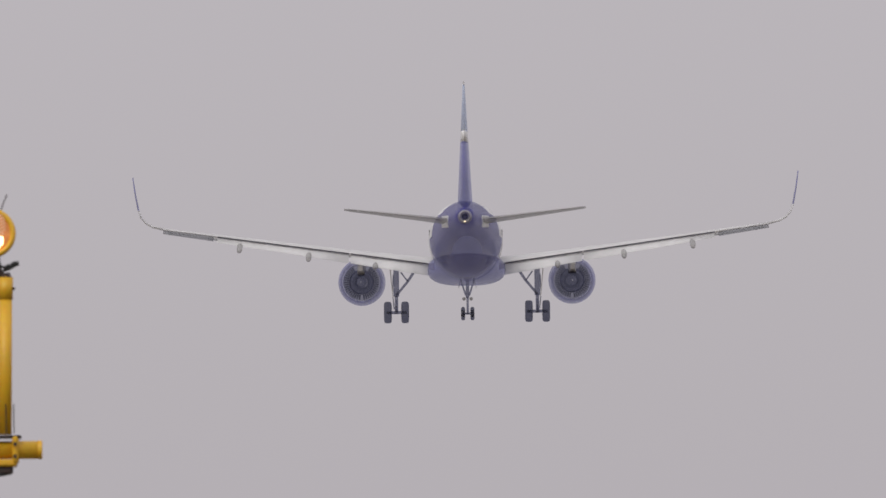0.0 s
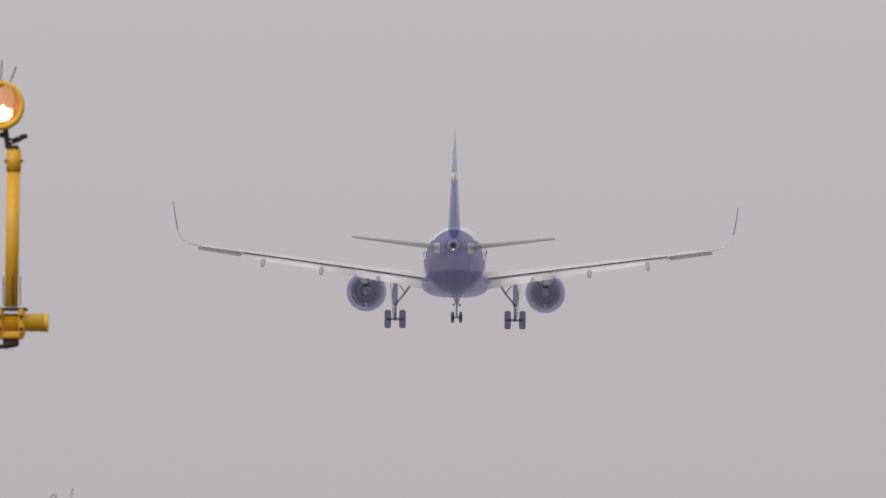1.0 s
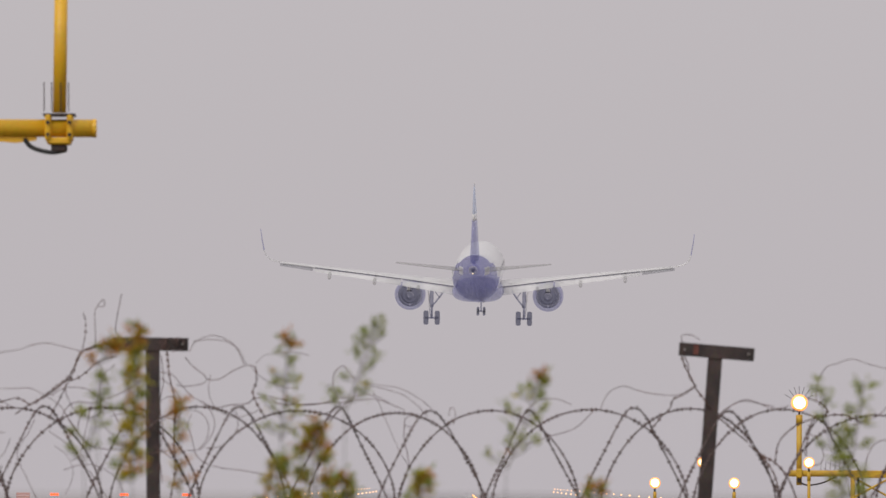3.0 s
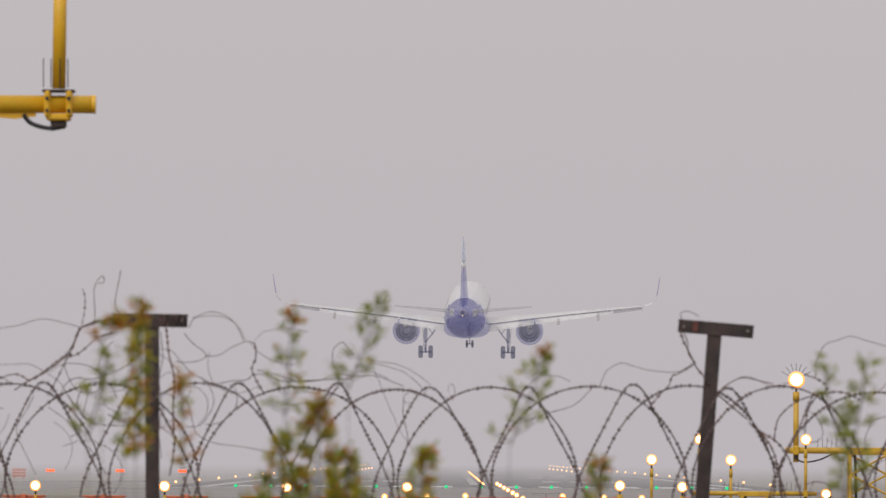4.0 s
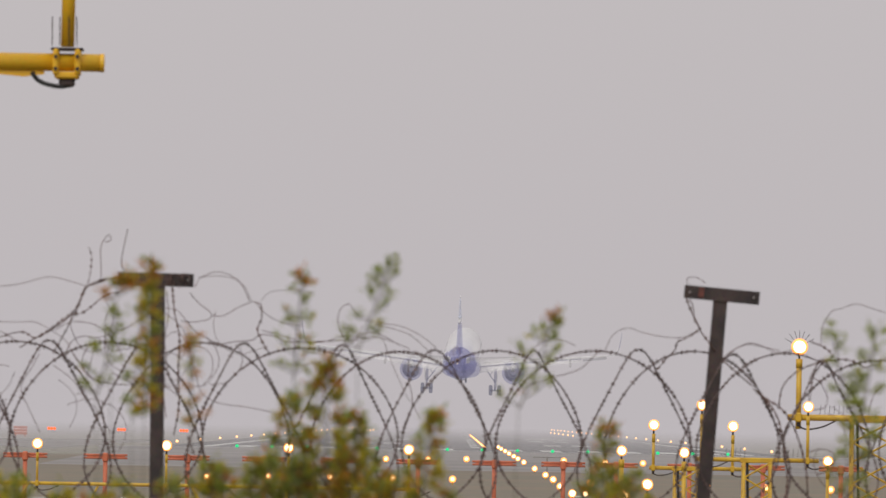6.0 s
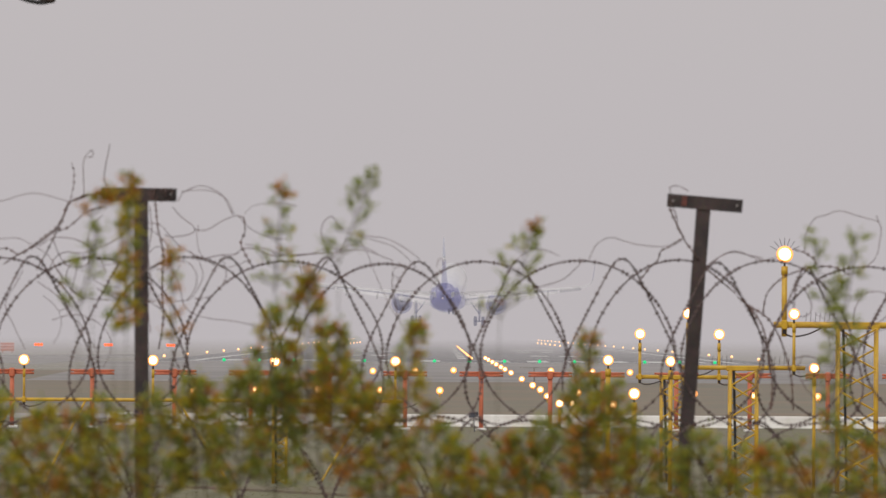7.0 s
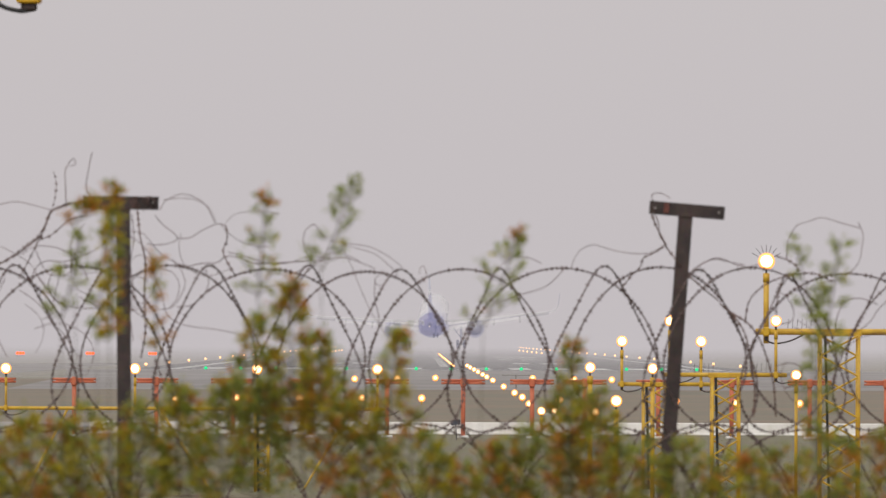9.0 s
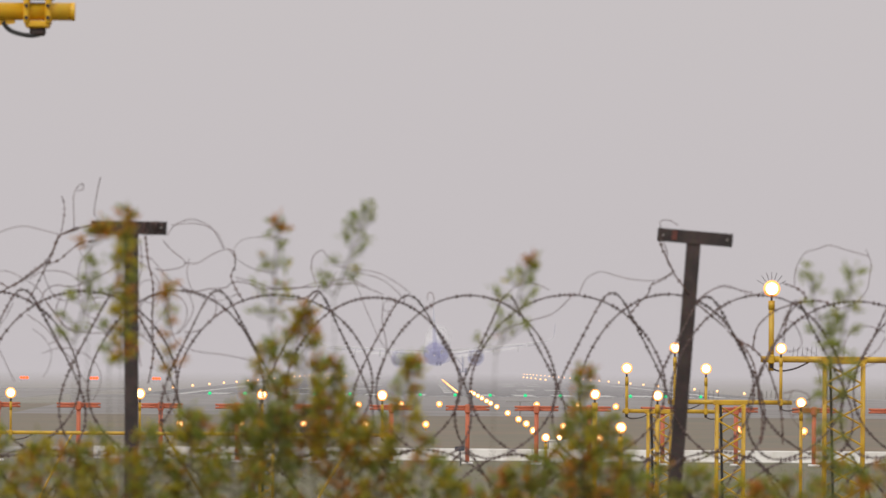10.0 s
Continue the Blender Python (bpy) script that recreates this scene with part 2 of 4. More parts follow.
# ---- ground ----
def sheet(name, x0, x1, y0, y1, z, material, label, category, nx=1, ny=1):
    bm = bmesh.new()
    g = [[bm.verts.new((x0 + (x1 - x0) * i / nx, y0 + (y1 - y0) * j / ny, z)) for i in range(nx + 1)] for j in range(ny + 1)]
    for j in range(ny):
        for i in range(nx):
            bm.faces.new((g[j][i], g[j][i + 1], g[j + 1][i + 1], g[j + 1][i]))
    return tagged(finish(name, bm, material), label, category, kind="structure")


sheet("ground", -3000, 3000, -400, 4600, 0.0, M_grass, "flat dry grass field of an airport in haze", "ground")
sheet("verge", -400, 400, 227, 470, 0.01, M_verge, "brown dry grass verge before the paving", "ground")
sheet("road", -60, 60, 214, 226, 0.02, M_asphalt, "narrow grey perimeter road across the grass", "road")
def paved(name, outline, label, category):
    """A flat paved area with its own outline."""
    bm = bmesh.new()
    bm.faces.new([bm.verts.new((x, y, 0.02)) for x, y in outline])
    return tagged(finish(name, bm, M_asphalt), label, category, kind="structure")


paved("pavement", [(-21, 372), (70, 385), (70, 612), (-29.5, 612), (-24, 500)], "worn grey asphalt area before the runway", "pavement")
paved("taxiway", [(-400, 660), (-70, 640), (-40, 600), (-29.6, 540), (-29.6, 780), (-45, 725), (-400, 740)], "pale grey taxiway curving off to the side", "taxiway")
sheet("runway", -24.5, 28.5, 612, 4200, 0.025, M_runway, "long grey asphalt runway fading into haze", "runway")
RUNWAY_X = 2.2


def runway_paint():
    bm = bmesh.new()
    def quad(x0, x1, y0, y1):
        bm.faces.new([bm.verts.new(p) for p in ((x0, y0, 0.035), (x1, y0, 0.035), (x1, y1, 0.035), (x0, y1, 0.035))])
    quad(-22, 26.4, 615, 617.5)
    for k in range(6):
        for s in (-1, 1):
            c = RUNWAY_X + s * (3.0 + k * 3.4)
            quad(c - 0.9, c + 0.9, 624, 654)
    for s in (-1, 1):
        c = RUNWAY_X + s * 11
        quad(c - 3, c + 3, 1010, 1060)
        for y, n in ((770, 3), (920, 2), (1220, 2)):
            for k in range(n):
                c = RUNWAY_X + s * (8.5 + k * 3)
                quad(c - 0.9, c + 0.9, y, y + 23)
        quad(RUNWAY_X + s * 23 - 0.45, RUNWAY_X + s * 23 + 0.45, 620, 4000)
    for k in range(60):
        quad(RUNWAY_X - 0.4, RUNWAY_X + 0.4, 690 + k * 50, 720 + k * 50)
    tagged(finish("runway_marking", bm, M_paint_line), "worn white threshold and centre markings on the runway", "marking", kind="structure")


runway_paint()


def apron_lines():
    bm = bmesh.new()
    bm.faces.new([bm.verts.new(p) for p in ((-29, 600, 0.03), (70, 600, 0.03), (70, 601.5, 0.03), (-29, 601.5, 0.03))])
    tagged(finish("pavement_marking", bm, M_paint_line), "worn pale edge lines on the asphalt", "marking", kind="structure")


apron_lines()


def grass_tufts():
    rng = random.Random(4)
    vs, fs = [], []
    for _ in range(26000):
        y = 112 + 86 * rng.random() ** 1.2
        x = rng.uniform(-0.07, 0.07) * y
        a, w, ln = rng.uniform(0, 6.28), rng.uniform(0.008, 0.022), rng.uniform(0.04, 0.10)
        c, s = math.cos(a), math.sin(a)
        k = len(vs)
        vs += [(x - s * w, y + c * w, 0.002), (x + s * w, y - c * w, 0.002), (x + c * ln, y + s * ln, rng.uniform(0.006, 0.018))]
        fs.append((k, k + 1, k + 2))
    me = bpy.data.meshes.new("grass")
    me.from_pydata(vs, [], fs)
    me.materials.append(M_tuft)
    tagged(new("grass", me), "short dry grass tufts on the field", "grass", kind="stuff")


grass_tufts()


# ---- the airliner ----
def wing_ring(x, y_le, chord, z, thick, tilt=0.0, side=1, n=7):
    """An aerofoil section at x; tilt: degrees that the tail end droops."""
    pts = []
    prof = [(0.0, 0.0), (0.06, 0.55), (0.25, 1.0), (0.55, 0.75), (0.8, 0.36), (1.0, 0.04)]
    up = [(c, h * thick * 0.45) for c, h in prof]
    lo = [(c, -h * thick * 0.5) for c, h in prof[::-1][:-1]]
    ct, st = math.cos(radians(tilt)), math.sin(radians(tilt))
    for c, h in up + lo:
        yy, zz = -c * chord, h
        pts.append(Vector((side * x, y_le + yy * ct + 0 * st, z + zz + yy * st)))
    return pts


def wing_z(x):
    return 3.26 + 0.133 * (x - 1.9)


def wing_line(x):
    """Front edge and chord of the wing at x."""
    le = 5.2 - (x - 1.9) * 0.515
    te = -1.25 if x < 6.3 else -1.25 - (x - 6.3) * 0.285
    return le, le - te


def airliner():
    plane = thing("airliner", "twin-engine white and indigo airliner landing, wheels and flaps down", "airplane")
    # fuselage
    secs = [(17.7, -0.55, 0.06), (17.45, -0.5, 0.45), (16.9, -0.4, 0.85), (16.0, -0.25, 1.3), (14.8, -0.1, 1.68), (13.2, 0, 1.92), (11.8, 0, 1.975),
            (5, 0, 1.975), (-2, 0, 1.975), (-6.5, 0.0, 1.975), (-8.5, 0.06, 1.93), (-10.5, 0.2, 1.78), (-12.5, 0.40, 1.55),
            (-14.5, 0.63, 1.25), (-16.5, 0.85, 0.9), (-18.2, 1.02, 0.58), (-19.3, 1.1, 0.36)]
    ZC = 4.36
    bm = bmesh.new()
    add_loft(bm, [[Vector((r * math.cos(k * math.tau / 40), y, ZC + dz + 1.045 * r * math.sin(k * math.tau / 40))) for k in range(40)] for y, dz, r in secs])
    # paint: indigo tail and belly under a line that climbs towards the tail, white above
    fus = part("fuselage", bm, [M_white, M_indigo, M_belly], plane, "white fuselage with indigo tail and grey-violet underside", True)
    for p in fus.data.polygons:
        c = p.center
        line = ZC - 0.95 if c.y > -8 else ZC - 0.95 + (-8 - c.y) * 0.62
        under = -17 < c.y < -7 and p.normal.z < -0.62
        # nose cap made indigo too, so no white shows through the hazed tail
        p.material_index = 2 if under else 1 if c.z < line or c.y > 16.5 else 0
    # tail cone outlet
    bm = add_turned(bmesh.new(), [(-19.25, 0.37), (-19.75, 0.31), (-19.8, 0.27), (-19.7, 0.2), (-19.3, 0.16), (-19.2, 0.02)], 20, Matrix.Translation((0, 0, ZC + 1.1)))
    part("tail_cone", bm, M_metal, plane, "bare metal tail cone with exhaust", True)
    bm = add_turned(bmesh.new(), [(-19.5, 0.15), (-19.55, 0.12), (-19.56, 0.02)], 12, Matrix.Translation((0, 0, ZC + 1.1)))
    part("exhaust_hole", bm, M_hot, plane, "dark exhaust hole")
    bm = add_turned(bmesh.new(), [(-19.86, 0.0), (-19.85, 0.04), (-19.78, 0.045), (-19.7, 0.04)], 10, Matrix.Translation((0.0, 0, ZC + 0.86)))
    part("tail_light", bm, M_tail_light, plane, "lit white tail light")
    # added dome: keeps the white cabin from showing through the hazed tail
    bm = add_turned(bmesh.new(), [(-8.2, 1.9), (-9.2, 1.4), (-9.7, 0.7), (-9.9, 0.001)], 28, Matrix.Translation((0, 0, ZC + 0.08)))
    part("tail_backing", bm, M_indigo, plane, "unseen indigo dome added behind the see-through tail", True)
    # belly fairing
    bm = bmesh.new()
    rings = []
    for y, w, dz in ((6.8, 0.9, 0.25), (5.5, 1.75, 0.1), (3.0, 2.1, 0), (-1.5, 2.1, 0), (-3.8, 1.8, 0.1), (-5.6, 0.8, 0.3)):
        rings.append([Vector((w * (abs(math.cos(a)) ** 0.7) * (1 if math.cos(a) > 0 else -1), y, 2.85 + dz + (0.86 - dz) * (abs(math.sin(a)) ** 0.8) * (1 if math.sin(a) > 0 else -1)))
                      for a in (k * math.tau / 28 for k in range(28))])
    add_loft(bm, rings)
    part("belly_fairing", bm, M_indigo, plane, "rounded indigo belly fairing", True)
    # cabin windows and doors
    for s in (-1, 1):
        for k in range(34):
            part("cabin_window", add_box(bmesh.new(), (s * 1.932, 12.0 - k * 0.62, ZC + 0.42), (0.012, 0.22, 0.32)), M_glass, plane)
    for s in (-1, 1):
        # wing with curved-up tip
        bm = bmesh.new()
        rings = []
        for x in (1.75, 1.95, 4, 6.3, 9, 12, 14.5, 16.2):
            le, ch = wing_line(x)
            cut = 0.80
            th = 0.15 - 0.003 * x
            rings.append(wing_ring(x, le, ch * cut, wing_z(x), ch * th * 0.75, 0.5, s))
        add_loft(bm, rings)
        part("wing", bm, M_wing_pale, plane, "swept pale grey wing", True)
        bm = bmesh.new()
        le, ch = wing_line(16.2)
        z0 = wing_z(16.2)
        prof = [(16.2, z0, le, ch), (16.75, z0 + 0.13, le - 0.32, ch * 0.9), (17.1, z0 + 0.33, le - 0.62, ch * 0.8), (17.35, z0 + 0.62, le - 0.95, ch * 0.68),
                (17.47, z0 + 1.0, le - 1.25, ch * 0.58), (17.62, z0 + 1.9, le - 1.8, ch * 0.42), (17.72, z0 + 2.75, le - 2.3, ch * 0.22)]
        rr = []
        for i, (x, z, l0, c0) in enumerate(prof):
            a = prof[max(i - 1, 0)]
            b = prof[min(i + 1, len(prof) - 1)]
            nx, nz = -(b[1] - a[1]), b[0] - a[0]
            q = math.hypot(nx, nz)
            t = 0.022 + 0.028 * c0
            rr.append([Vector((s * (x + nx / q * h * t), l0 - c0 * c, z + nz / q * h * t)) for c, h in
                       ((0, 0), (0.2, 0.9), (0.6, 0.6), (1, 0.05), (0.6, -0.6), (0.2, -0.9))])
        add_loft(bm, rr[:5])
        part("wing_tip", bm, M_wing_pale, plane, "pale upward-curving wing tip", True)
        part("sharklet", add_loft(bmesh.new(), rr[4:]), M_indigo, plane, "upturned indigo wing tip", True)
        # flap cove, flaps, aileron
        for name, x0, x1 in (("inner_flap", 2.05, 6.22), ("outer_flap", 6.32, 13.3)):
            bm, bc = bmesh.new(), bmesh.new()
            rings, cove = [], []
            for x in (x0, (x0 + x1) / 2, x1):
                le, ch = wing_line(x)
                fc = 1.02 - 0.052 * (x - 2)
                rings.append(wing_ring(x, le - ch * 0.84, fc, wing_z(x) - 0.012 * ch - 0.10, fc * 0.13, 33, s))
                z = wing_z(x) - 0.012 * ch - 0.01
                cove.append([Vector((s * x, le - ch * 0.805, z + 0.02)), Vector((s * x, le - ch * 0.86, z + 0.02)), Vector((s * x, le - ch * 0.86, z - 0.06)), Vector((s * x, le - ch * 0.805, z - 0.06))])
            add_loft(bm, rings)
            part(name, bm, M_wing_pale, plane, "lowered pale grey flap", True)
            add_loft(bc, cove)
            part("flap_cove", bc, M_dark_gap, plane, "dark gap above the flap")
        bm = bmesh.new()
        rings = []
        for x in (13.5, 14.8, 16.15):
            le, ch = wing_line(x)
            rings.append(wing_ring(x, le - ch * 0.78, ch * 0.30, wing_z(x) - 0.06, 0.08, 20, s))
        add_loft(bm, rings)
        part("aileron", bm, M_aileron, plane, "drooped dark grey aileron", True)
        bm = bmesh.new()
        rings = []
        for x in (2.4, 8, 16):
            le, ch = wing_line(x)
            rings.append(wing_ring(x, le + 0.28, 0.5, wing_z(x) - 0.06, 0.1, 22, s))
        add_loft(bm, rings)
        part("slat", bm, M_wing_grey, plane, "lowered grey slat", True)
        # flap track fairings
        for x in (4.9, 8.45, 12.1):
            le, ch = wing_line(x)
            bm = bmesh.new()
            y1 = le - ch * 0.55
            add_tube(bm, [(s * x, y1 + 0.7, wing_z(x) - 0.15), (s * x, y1 - 0.2, wing_z(x) - 0.30), (s * x, y1 - 1.4, wing_z(x) - 0.42), (s * x, y1 - 2.2, wing_z(x) - 0.60), (s * x, y1 - 2.6, wing_z(x) - 0.68)], 0.2, 10,
                     radii=[0.05, 0.13, 0.15, 0.15, 0.12])
            part("flap_track_fairing", bm, M_wing_grey, plane, "pale canoe-shaped flap fairing", True)
        # engine
        ex, ez = s * 5.72, 2.25
        at = Matrix.Translation((ex, 0, ez))
        bm = add_turned(bmesh.new(), [(6.2, 1.0), (6.3, 1.08), (6.15, 1.16), (5.4, 1.27), (4.2, 1.29), (3.0, 1.2), (2.3, 1.08), (2.3, 1.04), (3.2, 1.08), (4.6, 1.02), (6.2, 1.0)], 36, at)
        nac = part("engine_nacelle", bm, M_indigo, plane, "indigo engine cowling", True)
        bm = add_turned(bmesh.new(), [(4.4, 0.3), (4.4, 1.02)], 36, at)
        part("fan_duct", bm, M_hot, nac, "dark engine duct")
        bm = bmesh.new()
        for k in range(44):
            a = k * math.tau / 44
            if abs(a - math.pi / 2) < 0.5 or abs(a - 1.5 * math.pi) < 0.09:
                continue
            add_box(bm, (0, 0, 0), (0.075, 0.25, 0.26), 0, at @ Matrix.Translation((0.82 * math.cos(a), 3.7, 0.82 * math.sin(a))) @ Matrix.Rotation(math.pi / 2 - a, 4, "Y"))
        part("guide_vanes", bm, M_duct, nac, "ring of pale guide vanes")
        bm = add_turned(bmesh.new(), [(4.2, 0.62), (3.4, 0.68), (2.6, 0.64), (1.75, 0.52), (1.2, 0.46), (1.2, 0.43), (1.8, 0.44)], 30, at)
        part("core_cowl", bm, M_hot, nac, "dark engine core", True)
        bm = add_turned(bmesh.new(), [(1.9, 0.32), (1.4, 0.29), (0.8, 0.16), (0.5, 0.03)], 20, at)
        part("exhaust_plug", bm, M_duct, nac, "dark metal exhaust plug", True)
        bm = add_turned(bmesh.new(), [(1.75, 0.44), (1.75, 0.02)], 20, at)
        part("turbine_outlet", bm, M_hot, nac, "dark turbine outlet")
        bm = bmesh.new()
        add_loft(bm, [[Vector((ex + dx, y, z)) for dx, z in ((-w, z0), (w, z0), (w * 0.8, z1), (-w * 0.8, z1))] for y, w, z0, z1 in
                      ((5.2, 0.1, 3.3, 3.45), (3.8, 0.22, 3.0, 3.55), (2.0, 0.22, 2.6, 3.3), (0.2, 0.12, 2.85, 3.2))])
        part("engine_pylon", bm, M_white, plane, "white engine pylon")
        bm = add_loft(bmesh.new(), [[Vector((ex + sg * dx * 1.15, y, ez + dz)) for dx, dz in ((0.72, 0.98), (0.80, 0.92), (1.05, 1.18), (0.98, 1.24))] for sg, y in ((-s, 5.2), (-s, 4.3))])
        part("nacelle_strake", bm, M_indigo, nac)
        # main gear
        gx = s * 3.80
        gear = part("main_gear_leg", add_tube(add_tube(bmesh.new(), [(gx, 0.1, 3.0), (gx, 0.0, 1.45)], 0.155, 12), [(gx, 0, 1.5), (gx, 0, 0.5)], 0.095, 12), M_gear, plane, "grey landing gear leg", True)
        part("side_stay", add_tube(add_tube(bmesh.new(), [(gx, 0, 1.5), (gx - s * 0.62, 0.25, 2.25)], 0.07, 8), [(gx - s * 0.62, 0.25, 2.25), (gx - s * 1.05, 0.35, 2.9)], 0.075, 8), M_gear, gear, "diagonal gear brace", True)
        part("lock_link", tube([(gx - s * 0.62, 0.25, 2.25), (gx - s * 0.25, 0.15, 2.75)], 0.04, 6), M_gear, gear)
        part("torque_link", add_tube(add_tube(bmesh.new(), [(gx, -0.12, 1.25), (gx, -0.4, 0.9)], 0.05, 6), [(gx, -0.4, 0.9), (gx, -0.1, 0.58)], 0.05, 6), M_gear, gear)
        part("axle", tube([(gx - 0.55, 0, 0.58), (gx + 0.55, 0, 0.58)], 0.085, 10), M_gear, gear, "", True)
        part("brake_line", tube([(gx + s * 0.16, -0.15, 2.6), (gx + s * 0.2, -0.2, 1.6), (gx + s * 0.12, -0.18, 0.75)], 0.025, 6), M_tyre, gear)
        bm = bmesh.new()
        add_box(bm, (gx + s * 0.25, 0.1, 2.15), (0.05, 0.9, 1.5), 0.02, Matrix.Rotation(radians(s * 5), 4, "Y"))
        part("gear_door", bm, M_white, gear, "white gear door")
        for o in (-0.465, 0.465):
            wm = Matrix.Translation((gx + o, 0, 0.585)) @ Matrix.Rotation(math.pi / 2, 4, "Z")
            bm = add_turned(bmesh.new(), [(-0.19, 0.28), (-0.205, 0.42), (-0.19, 0.52), (-0.13, 0.575), (0, 0.585), (0.13, 0.575), (0.19, 0.52), (0.205, 0.42), (0.19, 0.28)], 28, wm)
            ty = part("wheel_tyre", bm, M_tyre, gear, "black rubber tyre", True)
            bm = add_turned(bmesh.new(), [(math.copysign(0.15, o), 0.05), (math.copysign(0.16, o), 0.2), (math.copysign(0.19, o), 0.285)], 20, wm)
            part("rim", bm, M_metal, gear, "metal wheel rim", True)
        # tailplane
        bm = bmesh.new()
        add_loft(bm, [wing_ring(x, -13.6 - (x - 0.5) * 0.58, c, 5.24 + (x - 0.5) * 0.118, c * 0.10, -1.0, s) for x, c in ((0.95, 3.72), (3.2, 2.75), (6.0, 1.5), (6.22, 1.1))])
        part("tailplane", bm, M_wing_grey, plane, "grey horizontal tailplane", True)
        bm = add_box(bmesh.new(), (s * 1.035, -15.6, 5.25), (0.05, 1.9, 0.62), 0.02, Matrix.Rotation(radians(-s * 10), 4, "Z"))
        part("tailplane_seal", bm, M_white, plane, "pale plate round the tailplane root")
    # fin with indigo base, white band and light blue top
    def fin_ring(z):
        f = (z - 6.0) / 6.3
        le, ch, th = -11.2 - 6.0 * f, 7.1 - 4.9 * f, 0.80 - 0.70 * f
        return [Vector((sx * th / 2, le - ch * c, z)) for c, sx in ((0, 0), (0.08, 0.6), (0.3, 1), (0.65, 0.72), (1, 0.06), (1, -0.06), (0.65, -0.72), (0.3, -1), (0.08, -0.6))]
    for name, za, zb, ma, lab in (("fin_base", 5.9, 9.35, M_indigo, "indigo lower fin"), ("fin_band", 9.35, 9.9, M_white, "white band on the fin"), ("fin_top", 9.9, 12.25, M_sky_blue, "light blue upper fin")):
        bm = add_loft(bmesh.new(), [fin_ring(za), fin_ring((za + zb) / 2), fin_ring(zb)])
        part(name, bm, ma, plane, lab, True)
    bm = add_loft(bmesh.new(), [fin_ring(12.25), [v + Vector((0, -0.15, 0.12)) * 1 for v in fin_ring(12.3)]])
    part("fin_tip", bm, M_white, plane)
    # nose gear
    leg = part("nose_gear_leg", add_tube(add_tube(bmesh.new(), [(0, 12.7, 2.5), (0, 12.64, 1.35)], 0.10, 10), [(0, 12.64, 1.4), (0, 12.64, 0.45)], 0.065, 10), M_gear, plane, "grey nose gear leg", True)
    for o in (-0.26, 0.26):
        wm = Matrix.Translation((o, 12.64, 0.48)) @ Matrix.Rotation(math.pi / 2, 4, "Z")
        bm = add_turned(bmesh.new(), [(-0.10, 0.2), (-0.11, 0.29), (-0.07, 0.36), (0, 0.38), (0.07, 0.36), (0.11, 0.29), (0.10, 0.2)], 24, wm)
        part("nose_tyre", bm, M_tyre, leg, "black rubber tyre", True)
        part("rim", add_turned(bmesh.new(), [(-0.08, 0.02), (-0.1, 0.2), (0.1, 0.2), (0.08, 0.02)], 16, wm), M_metal, leg, "metal wheel rim", True)
    part("axle", tube([(-0.3, 12.64, 0.48), (0.3, 12.64, 0.48)], 0.06, 8), M_gear, leg)
    part("drag_strut", add_tube(add_tube(bmesh.new(), [(-0.1, 12.6, 1.5), (-0.42, 13.4, 2.5)], 0.05, 6), [(0.1, 12.6, 1.5), (0.42, 13.4, 2.5)], 0.05, 6), M_gear, leg)
    for s in (-1, 1):
        part("nose_gear_door", add_box(bmesh.new(), (s * 0.42, 12.2, 2.2), (0.04, 1.1, 0.6), 0.015, Matrix.Rotation(radians(-s * 14), 4, "Y")), M_white, leg, "white nose gear door")
        part("taxi_lamp", add_turned(bmesh.new(), [(12.55, 0.0), (12.55, 0.09), (12.75, 0.1), (12.78, 0.0)], 12, Matrix.Translation((s * 0.2, 0, 1.3))), M_metal, leg)
    return plane


PLANE = airliner()


# ---- perimeter fence in front of the field ----
FENCE_Y = 39.0


def angle_bar(bm, length, size, thick, m):
    """An L-shaped steel bar along its own z."""
    prof = ((0, 0), (size, 0), (size, thick), (thick, thick), (thick, size), (0, size))
    return add_loft(bm, [[m @ Vector((x - size / 2, y - size / 2, z)) for x, y in prof] for z in (0, length)])


def fence_post(x, lean, arm_tilt, top, arm_shift, label, marked=False):
    post = thing("fence_post", label, "fence post", "rusted posts of the perimeter fence", (x, FENCE_Y, 0))
    post.matrix_basis = pose(x, FENCE_Y, 0, 0, lean, 0)
    part("upright", angle_bar(bmesh.new(), top - 0.03, 0.074, 0.008, Matrix()), M_rust, post)
    m = Matrix.Translation((arm_shift, -0.01, top)) @ Matrix.Rotation(radians(arm_tilt), 4, "Y") @ Matrix.Rotation(math.pi / 2, 4, "Y") @ Matrix.Translation((0, 0, -0.2))
    part("arm", angle_bar(bmesh.new(), 0.4, 0.07, 0.008, m), M_rust, post, "short rusted cross arm")
    part("weld_plate", add_box(bmesh.new(), (0.0, 0.03, top - 0.06), (0.066, 0.012, 0.12), 0.003), M_rust, post)
    for k in (-0.17, 0.17):
        bm = add_tube(bmesh.new(), [(arm_shift + k, -0.055, top), (arm_shift + k, -0.03, top)], 0.006, 8)
        part("bolt", bm, M_bolt, post, "dull zinc bolt")
    if marked:
        part("paint_mark", add_box(bmesh.new(), (arm_shift - 0.11, -0.0475, top + 0.004), (0.028, 0.004, 0.052), 0.001), M_red_mark, post, "faded red paint mark")
    return post


fence_post(-1.546, -0.5, 1.2, 3.318, -0.012, "rusted angle-iron fence post with short cross arm, tangled in wire")
fence_post(1.176, 4.1, 0.4, 3.297, 0.004, "leaning rusted angle-iron fence post with short cross arm", True)


